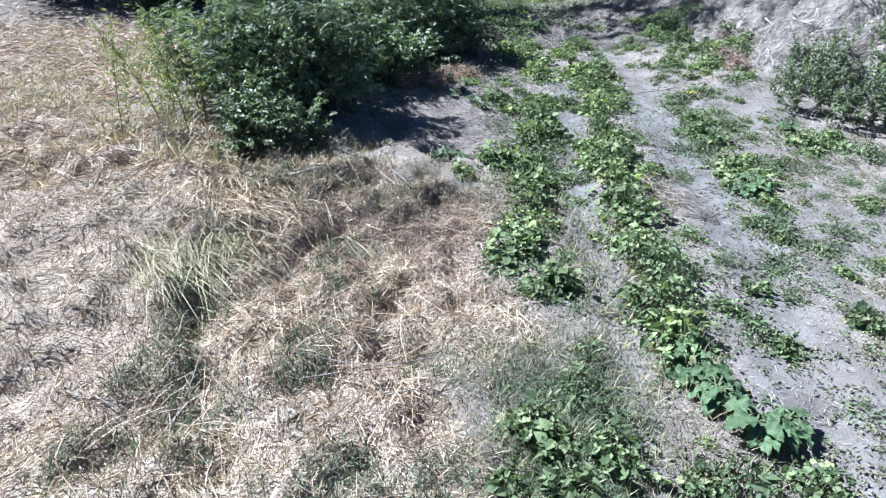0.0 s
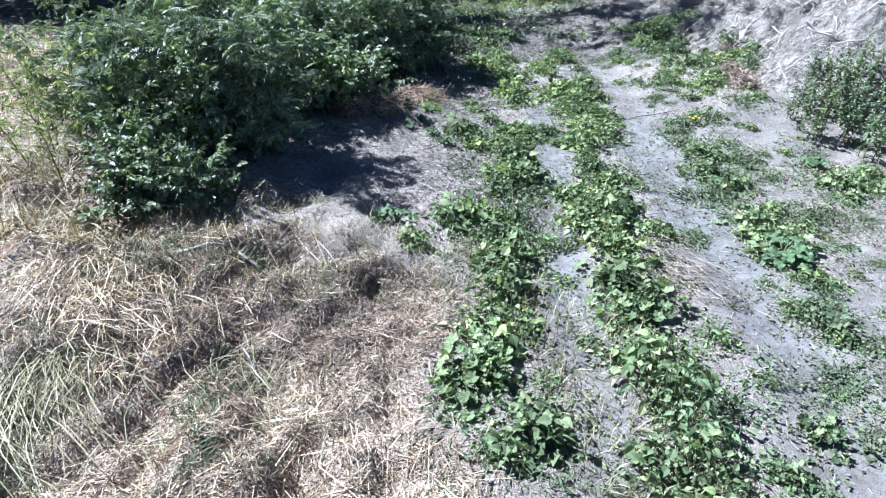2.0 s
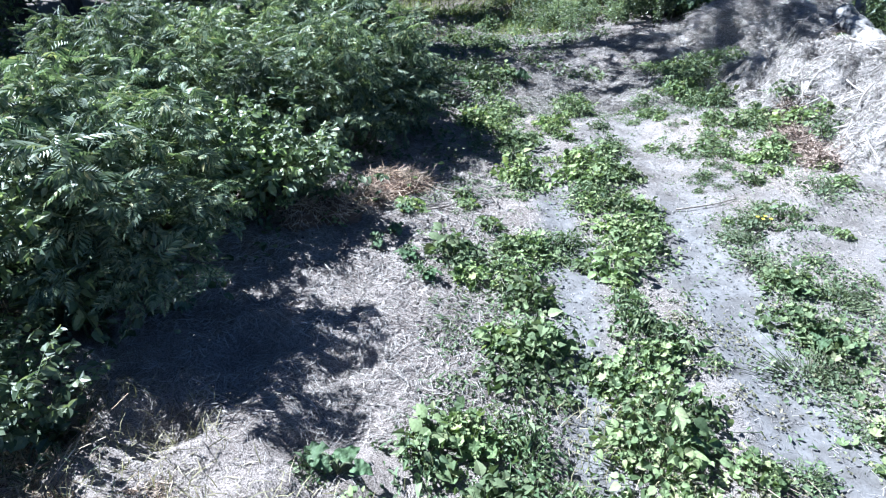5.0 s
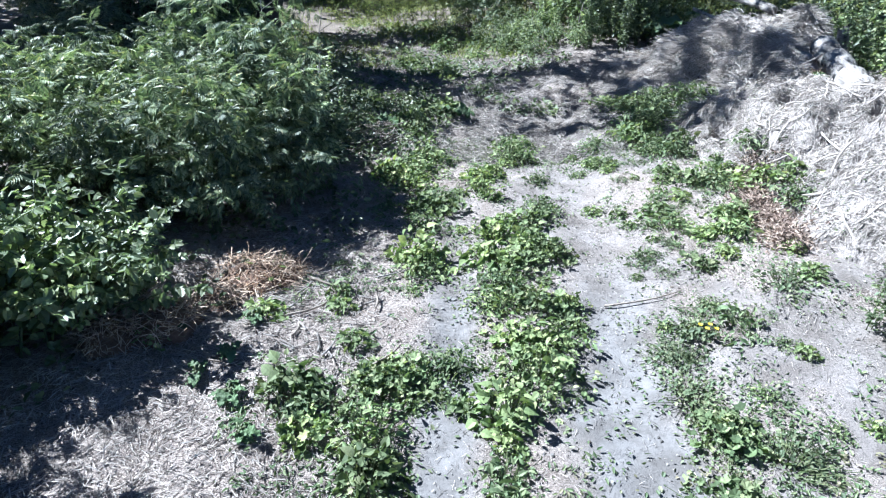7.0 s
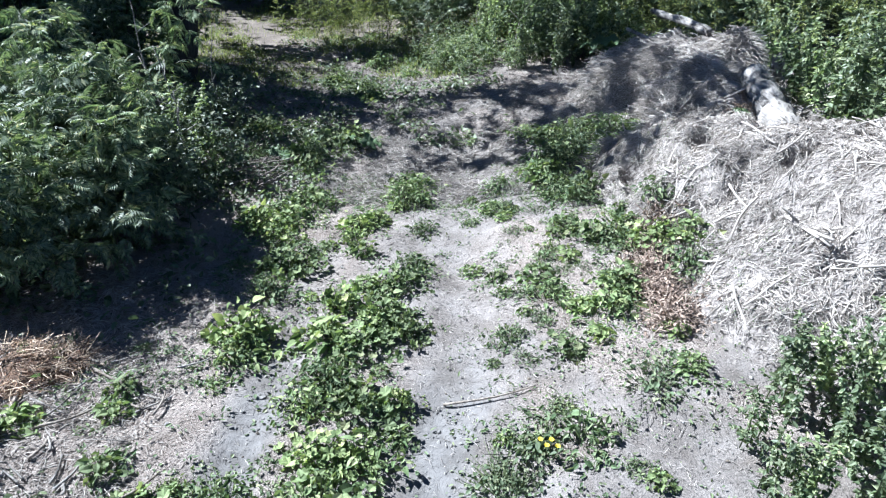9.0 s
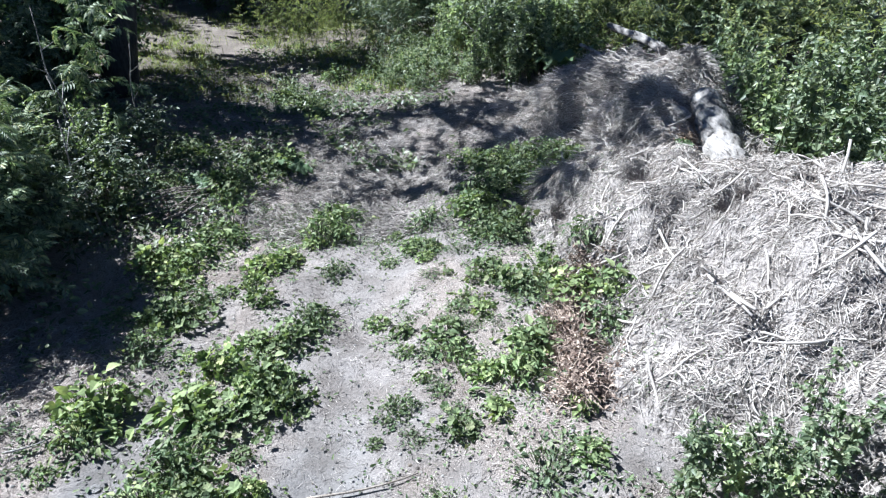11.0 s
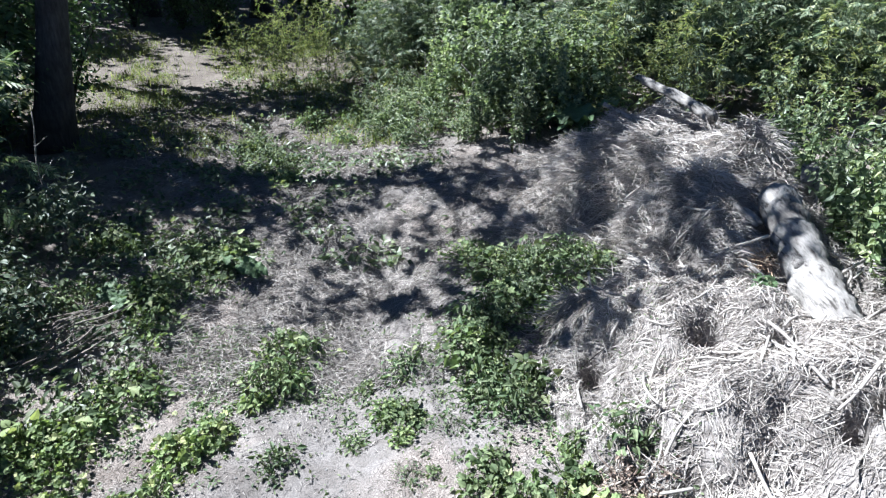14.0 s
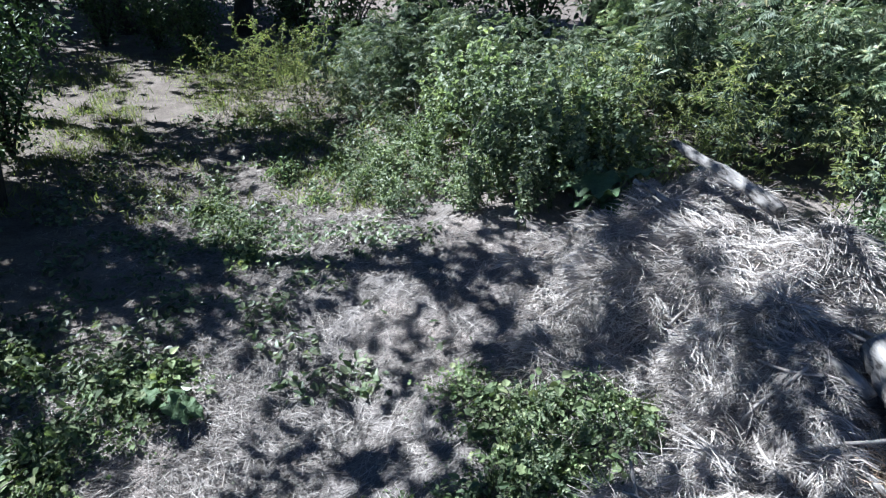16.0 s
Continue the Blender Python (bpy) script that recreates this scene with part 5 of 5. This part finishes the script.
small_leaves("track_seedlings", 17000, (0.2, 3.1, 1.0, 8.6), lambda x, y: np.where(heap_h(x, y) > 0.02, 0, 1) * (0.01 + 0.99 * sstep(0.5, 0.72, 0.5 * vnoise(x + 4, y, 0.25) + 0.5 * vnoise(x, y + 2, 0.06))) * (1 - 0.75 * masks(x, y)[1]), (0.012, 0.032), FEATHER, "seedlings and torn leaves between the weeds", 0.4, LANCE, 0.012, (0.2, 0.35))
small_leaves("bush_seedlings", 4500, (-1.6, 1.4, 3.7, 9.8), lambda x, y: sstep(0.5, 0.0, x - np.interp(y, [3.7, 5.0, 6.5, 8.0, 9.8], [-1.3, -0.9, 0.1, 0.7, 0.5])) * patchy(x, y), (0.025, 0.06), NETTLE, "seedlings and fallen leaves under the thicket", 0.6, OVATE, 0.08)


def grass_lock(x, y, n, length, heading, spread, material, label, seed, rise=(0.1, 0.16)):
    """A lodged lock of long grass: one clump of blades that lean the same way."""
    rng = np.random.default_rng(seed)
    a = rng.normal(heading, spread, n)
    rise = (0.05, 0.09) if material is BLADE else rise
    L = rng.uniform(0.4, 1.0, n) * length
    at = np.stack([rng.normal(0, 0.13, n), rng.normal(0, 0.13, n), rng.uniform(-0.01, 0.02, n)], -1)
    me = sown("grass_lock", GRASS, at, turns(a, np.abs(rng.normal(*rise, n)), rng.normal(0, 0.6, n)), np.stack([L, 0 * L + (rng.uniform(0.0016, 0.0045, n) if material is BLADE else rng.uniform(0.0012, 0.0036, n)), L], -1))
    ob = thing("grass_lock", label, "grass", "long grass locks", "", (x, y, float(support(x, y))))
    part("lodged_grass", me, material, ob, "", "stuff")
    return ob


lock = "lodged lock of long pale dry grass on the stubble"
green_lock = "lodged lock of long grey green grass on the stubble"
LOCKS = ((-1.58, 2.86, 120, 0.55, -0.86, 0.22, BLADE), (-1.38, 2.62, 130, 0.55, -0.95, 0.28, BLADE), (-1.22, 2.78, 110, 0.50, -1.15, 0.30, BLADE), (-1.45, 3.0, 90, 0.35, -0.7, 0.6, BLADE),
         (-1.12, 2.30, 70, 0.35, -1.2, 0.6, BLADE), (-1.42, 3.42, 90, 0.40, -1.35, 0.3, STUBBLE), (-1.36, 3.15, 70, 0.36, -1.3, 0.35, STUBBLE), (-1.05, 1.95, 50, 0.45, -1.7, 0.5, STUBBLE),
         (-0.90, 1.60, 55, 0.40, -1.2, 0.9, STUBBLE), (-1.0, 3.3, 120, 0.16, 1.9, 1.4, BROWN), (-1.35, 3.75, 140, 0.18, 1.7, 1.4, BLADE), (-0.25, 2.6, 80, 0.2, 1.6, 1.2, BLADE),
         (-0.12, 2.78, 60, 0.16, 1.5, 0.9, BLADE), (-0.55, 2.2, 70, 0.2, 1.6, 1.4, BLADE), (-0.62, 2.75, 60, 0.22, -0.5, 1.2, BLADE), (-0.75, 2.05, 60, 0.22, 0.5, 1.3, BLADE), (-2.0, 1.9, 90, 0.4, 3.3, 0.6, STUBBLE),
         (-1.7, 3.9, 120, 0.4, 1.5, 0.8, BLADE), (-0.30, 1.75, 60, 0.24, 0.4, 1.2, STUBBLE), (-1.75, 2.35, 45, 0.25, 0.2, 1.2, BLADE), (-2.0, 3.25, 70, 0.25, 1.2, 1.3, BLADE), (1.36, 3.68, 150, 0.17, -1.25, 0.4, RUST), (1.42, 3.56, 160, 0.16, -1.2, 0.4, RUST), (1.47, 3.44, 130, 0.15, -1.2, 0.5, RUST),
         (-1.60, 3.88, 170, 0.24, -1.1, 0.5, TAN), (-1.45, 3.66, 190, 0.26, -1.1, 0.4, TAN), (-1.32, 3.47, 190, 0.26, -1.1, 0.4, TAN), (-1.20, 3.28, 170, 0.24, -1.2, 0.5, TAN), (-1.12, 3.08, 170, 0.24, -1.0, 0.5, TAN), (-1.02, 2.86, 150, 0.22, -1.1, 0.6, TAN))
for k, (x, y, n, L, hd, sp, mat) in enumerate(LOCKS):
    grass_lock(x, y, n, L, hd, sp, mat, "flattened tuft of rust coloured dead grass by the track" if mat is RUST else green_lock if mat is BLADE else "flattened tuft of tan straw beside the bush" if mat is TAN else lock, 80 + k)


# ---- dead brown weeds, twigs and small things ----
def brown_pile():
    ob = thing("dead_weed_pile", "strip of rust brown uprooted dead weeds beside the straw heap", "dead weeds")
    at, tn, sz = [], [], []
    n = 2600
    u = RNG.random(n)
    x = 2.98 + 0.16 * u + RNG.normal(0, 0.065, n) + 0.05 * np.sin(9 * u)
    y = 6.30 + 0.95 * u + RNG.normal(0, 0.04, n)
    z = support(x, y) + 0.10 * np.exp(-((x - 2.98 - 0.16 * u) / 0.07) ** 2) * RNG.random(n)
    L = RNG.uniform(0.03, 0.10, n)
    for t, k in zip(STALKS, (slice(0, 900), slice(900, 1800), slice(1800, n))):
        m = len(x[k])
        me = sown("dead_straw", t, np.stack([x[k], y[k], z[k]], -1), turns(RNG.uniform(0, 6.28, m), RNG.normal(0.1, 0.5, m), RNG.uniform(0, 6.28, m)), np.stack([L[k], 0.0018 + 0 * L[k], 0.0018 + 0 * L[k]], -1))
        part("dead_straw", me, RUST, ob, "", "stuff")
    s = RNG.uniform(0.012, 0.032, n)
    me = sown("dead_foliage", OVATE, np.stack([x, y, z + 0.01], -1), turns(RNG.uniform(0, 6.28, n), RNG.normal(0, 0.6, n), RNG.normal(0, 0.8, n)), np.stack([s, s * 0.5, s * 1.6], -1))
    part("dead_foliage", me, RUST, ob, "", "stuff")


brown_pile()


def stick(x0, y0, x1, y1, r, label, mat=TWIG, bow=0.02, lift=0.012, name="twig"):
    s = np.linspace(0, 1, 7)
    x, y = x0 + (x1 - x0) * s + bow * np.sin(3.1 * s), y0 + (y1 - y0) * s - bow * np.sin(2.5 * s)
    line = np.linspace(float(support(x0, y0)), float(support(x1, y1)), 7)
    ob = new(name, mesh_of(name, *tube(np.stack([x, y, np.maximum(line, support(x, y)) + lift], -1), r * (1 - 0.5 * s), 6, 0.25, int(1000 * r) + int(100 * abs(x0))), True))
    ob.data.materials.append(mat)
    return tagged(ob, label, "twig", "loose twigs")


stick(1.90, 5.97, 2.32, 6.06, 0.006, "thin dark twig lying on bare earth")
stick(-0.98, 3.46, -0.72, 3.50, 0.010, "pale broken stalk lying on the stubble", BLEACHED)
stick(-0.70, 3.47, -0.58, 3.44, 0.013, "pale broken stalk lying on the stubble", BLEACHED)
stick(-0.35, 3.60, -0.22, 3.40, 0.005, "thin bleached stalk on the stubble", BLEACHED)
stick(-0.55, 2.95, -0.42, 2.72, 0.005, "thin bleached stalk on the stubble", BLEACHED)
stick(-0.9, 2.85, -0.75, 2.75, 0.006, "thin bleached stalk on the stubble", BLEACHED)
for x0, y0, x1, y1 in ((-0.55, 1.80, 0.28, 2.02), (-0.62, 1.92, -0.25, 1.86), (-1.05, 2.02, -1.0, 1.5), (-0.85, 1.95, -0.68, 1.5), (-0.2, 1.7, 0.15, 1.82), (-1.5, 1.75, -1.1, 1.62), (-1.9, 2.1, -1.5, 2.05), (-0.75, 2.5, -0.45, 2.45), (-0.5, 1.45, -0.28, 1.75)):
    stick(x0, y0, x1, y1, 0.0036, "long bleached straw lying across the stubble", BLEACHED, 0.015, 0.02, "long_stalk")
stick(0.45, 8.05, 1.25, 8.75, 0.006, "long thin grey stick across the weeds", BLEACHED, 0.05)
stick(0.35, 6.10, 0.52, 6.02, 0.008, "dark stick in the pale litter")
stick(0.12, 5.95, 0.2, 5.6, 0.01, "dark broken stalk in the pale litter")
stick(0.3, 5.75, 0.48, 5.9, 0.007, "dark broken stalk in the pale litter")
for k in range(26):
    a, b = 0.42 + 0.28 * RNG.random(), 8.15 + 0.4 * RNG.random()
    c = RNG.normal(0.9, 0.4)
    L = RNG.uniform(0.15, 0.4)
    stick(a - 0.5 * L * math.cos(c), b - 0.5 * L * math.sin(c), a + 0.5 * L * math.cos(c), b + 0.5 * L * math.sin(c), RNG.uniform(0.003, 0.006), "dry brown brushwood stick in a small pile", TWIG, 0.02, 0.01 + 0.12 * RNG.random(), "brushwood_stick")


def dead_weed(x, y, h, seed, label):
    rng = np.random.default_rng(seed)
    s = np.linspace(0, 1, 9)
    lean, a = rng.uniform(0.05, 0.3), rng.uniform(0, 6.28)
    p = np.stack([lean * h * s * math.cos(a) + 0.02 * np.sin(8 * s), lean * h * s * math.sin(a), h * s - 0.03], -1)
    ob = thing("dead_weed", label, "dead weed", "dead standing weeds", "", (x, y, float(support(x, y))))
    part("main_stem", mesh_of("main_stem", *tube(p, 0.008 * (1 - 0.6 * s), 6, 0.2, seed), True), BLEACHED, ob)
    for b in range(3):
        k = 4 + b
        t = np.linspace(0, 1, 4)
        c = p[k] + np.stack([0.16 * t * math.cos(a + 2.2 * b), 0.16 * t * math.sin(a + 2.2 * b), 0.1 * t], -1)
        part("side_shoot", mesh_of("side_shoot", *tube(c, 0.004 * (1 - 0.5 * t), 5), True), BLEACHED, ob)


for k, (x, y, h) in enumerate(((0.05, 8.6, 0.95), (-0.35, 8.9, 1.2), (0.2, 8.0, 0.8), (-0.1, 9.4, 0.9), (4.85, 9.9, 0.7), (5.0, 9.8, 0.8), (2.75, 11.3, 0.7), (2.5, 11.9, 0.6), (5.16, 9.42, 0.8), (5.05, 9.3, 0.7))):
    dead_weed(x, y, h, 100 + k, "bare grey dead weed stem standing among the leaves")


def flower(x, y):
    ob = thing("yellow_flower", "small yellow wild flower in the weeds", "flower", "yellow flowers", "", (x, y, float(support(x, y)) + 0.06))
    a = np.arange(6) * 1.047
    part("petals", sown("petals", ROUND, np.zeros((6, 3)), turns(a, 0.3 + 0 * a, 0 * a), np.full((6, 3), 0.013)), PETAL, ob)
    part("flower_stalk", mesh_of("flower_stalk", *tube([(0, 0, -0.07), (0.004, 0, -0.03), (0, 0, 0)], [0.002] * 3, 5), True), STEM, ob)


for x, y in ((2.29, 5.66), (2.31, 5.68), (2.27, 5.69), (2.33, 5.65)):
    flower(x, y)


def stone(x, y, size, label, seed, material=PEBBLE):
    rng = np.random.default_rng(seed)
    bm = bmesh.new()
    bmesh.ops.create_icosphere(bm, subdivisions=2, radius=1.0)
    for v in bm.verts:
        v.co *= 1 + 0.22 * (rng.random() - 0.5)
        v.co = Vector((v.co.x * size, v.co.y * size * 0.75, v.co.z * size * 0.2))
    me = bpy.data.meshes.new("stone")
    bm.to_mesh(me)
    bm.free()
    me.materials.append(material)
    ob = tagged(new("stone", me), label, "stone", "loose stones")
    ob.location = (x, y, float(support(x, y)) + 0.06 * size)
    ob.rotation_euler = (0, 0, rng.uniform(0, 6.28))


stone(-0.56, 1.58, 0.042, "flat pale stone among the straw", 1)
stone(-0.5, 1.66, 0.035, "small pale stone among the straw", 2)
stone(0.05, 2.05, 0.025, "small pale stone among the straw", 3)
for k in range(22):
    a, b = RNG.uniform(0.3, 3.0), RNG.uniform(1.2, 9.5)
    stone(a, b, RNG.uniform(0.012, 0.03), "small grey stone lying on dry earth", 10 + k, GREYSTONE)


# ---- uprooted weeds and compost under the thicket ----
def compost_clump(x, y, r, h, seed, label):
    """A tangle of rotting roots and stalks on a lump of dark soil."""
    rng = np.random.default_rng(seed)
    z = float(support(x, y))
    ob = thing("compost_clump", label, "compost", "rotting plant clumps", "", (x, y, z))
    a = np.linspace(0, 6.283, 17)[:-1]
    v, f = [], []
    for i, (q, k) in enumerate(((0.02, 0.9), (0.6, 0.7), (1.0, 0.1), (1.15, -0.3))):
        for b in a:
            w = 1 + 0.3 * (rng.random() - 0.5)
            v.append((q * r * w * math.cos(b), q * r * w * math.sin(b), h * k * (1 + 0.5 * (rng.random() - 0.5))))
    for i in range(3):
        for j in range(16):
            p, q = 16 * i + j, 16 * i + (j + 1) % 16
            f.append((p, p + 16, q + 16, q))
    part("soil", mesh_of("soil", v, f, True), ROTTEN, ob)
    n = 420
    b, d = rng.uniform(0, 6.28, n), r * np.sqrt(rng.random(n)) * 1.15
    at = np.stack([d * np.cos(b), d * np.sin(b), h * (1 - 0.8 * (d / r / 1.2) ** 2) + rng.uniform(-0.01, 0.03, n)], -1)
    L = rng.uniform(0.03, 0.11, n)
    part("root_mass", sown("root_mass", STRAWS[2], at, turns(rng.uniform(0, 6.28, n), rng.normal(-0.1, 0.5, n), rng.uniform(0, 6.28, n)), np.stack([L, 0.0014 + 0 * L, 0.0014 + 0 * L], -1)), BROWN, ob, "", "stuff")


tangle = "clump of dark rotting roots and stalks on the litter"
for k, (x, y, r, h) in enumerate(((-0.22, 5.62, 0.15, 0.12), (0.06, 6.08, 0.17, 0.09), (-0.05, 5.85, 0.11, 0.07), (0.22, 6.12, 0.12, 0.07), (-0.38, 5.5, 0.12, 0.1), (4.0, 8.22, 0.09, 0.05))):
    compost_clump(x, y, r, h, 300 + k, tangle)
for k in range(34):
    a, b, c = RNG.uniform(0.0, 0.75), RNG.uniform(5.3, 6.2), RNG.uniform(0, 3.1)
    L = RNG.uniform(0.05, 0.2)
    stick(a, b, a + L * math.cos(c), b + L * math.sin(c), RNG.uniform(0.003, 0.007), "broken grey stalk in the pale litter", BLEACHED if k % 3 else TWIG, 0.01, 0.008 + 0.02 * RNG.random(), "broken_stalk")
stick(0.40, 5.33, 0.58, 5.30, 0.012, "pale peeled stick in the litter", BLEACHED)
for k, (x, y) in enumerate(((0.17, 5.68), (0.14, 5.45), (0.05, 5.3), (0.2, 5.2), (0.3, 5.0))):
    burdock(x, y, 11, 0.045 + 0.004 * k, "pale weed with drooping leaves in the litter", 400 + k, 0.4)
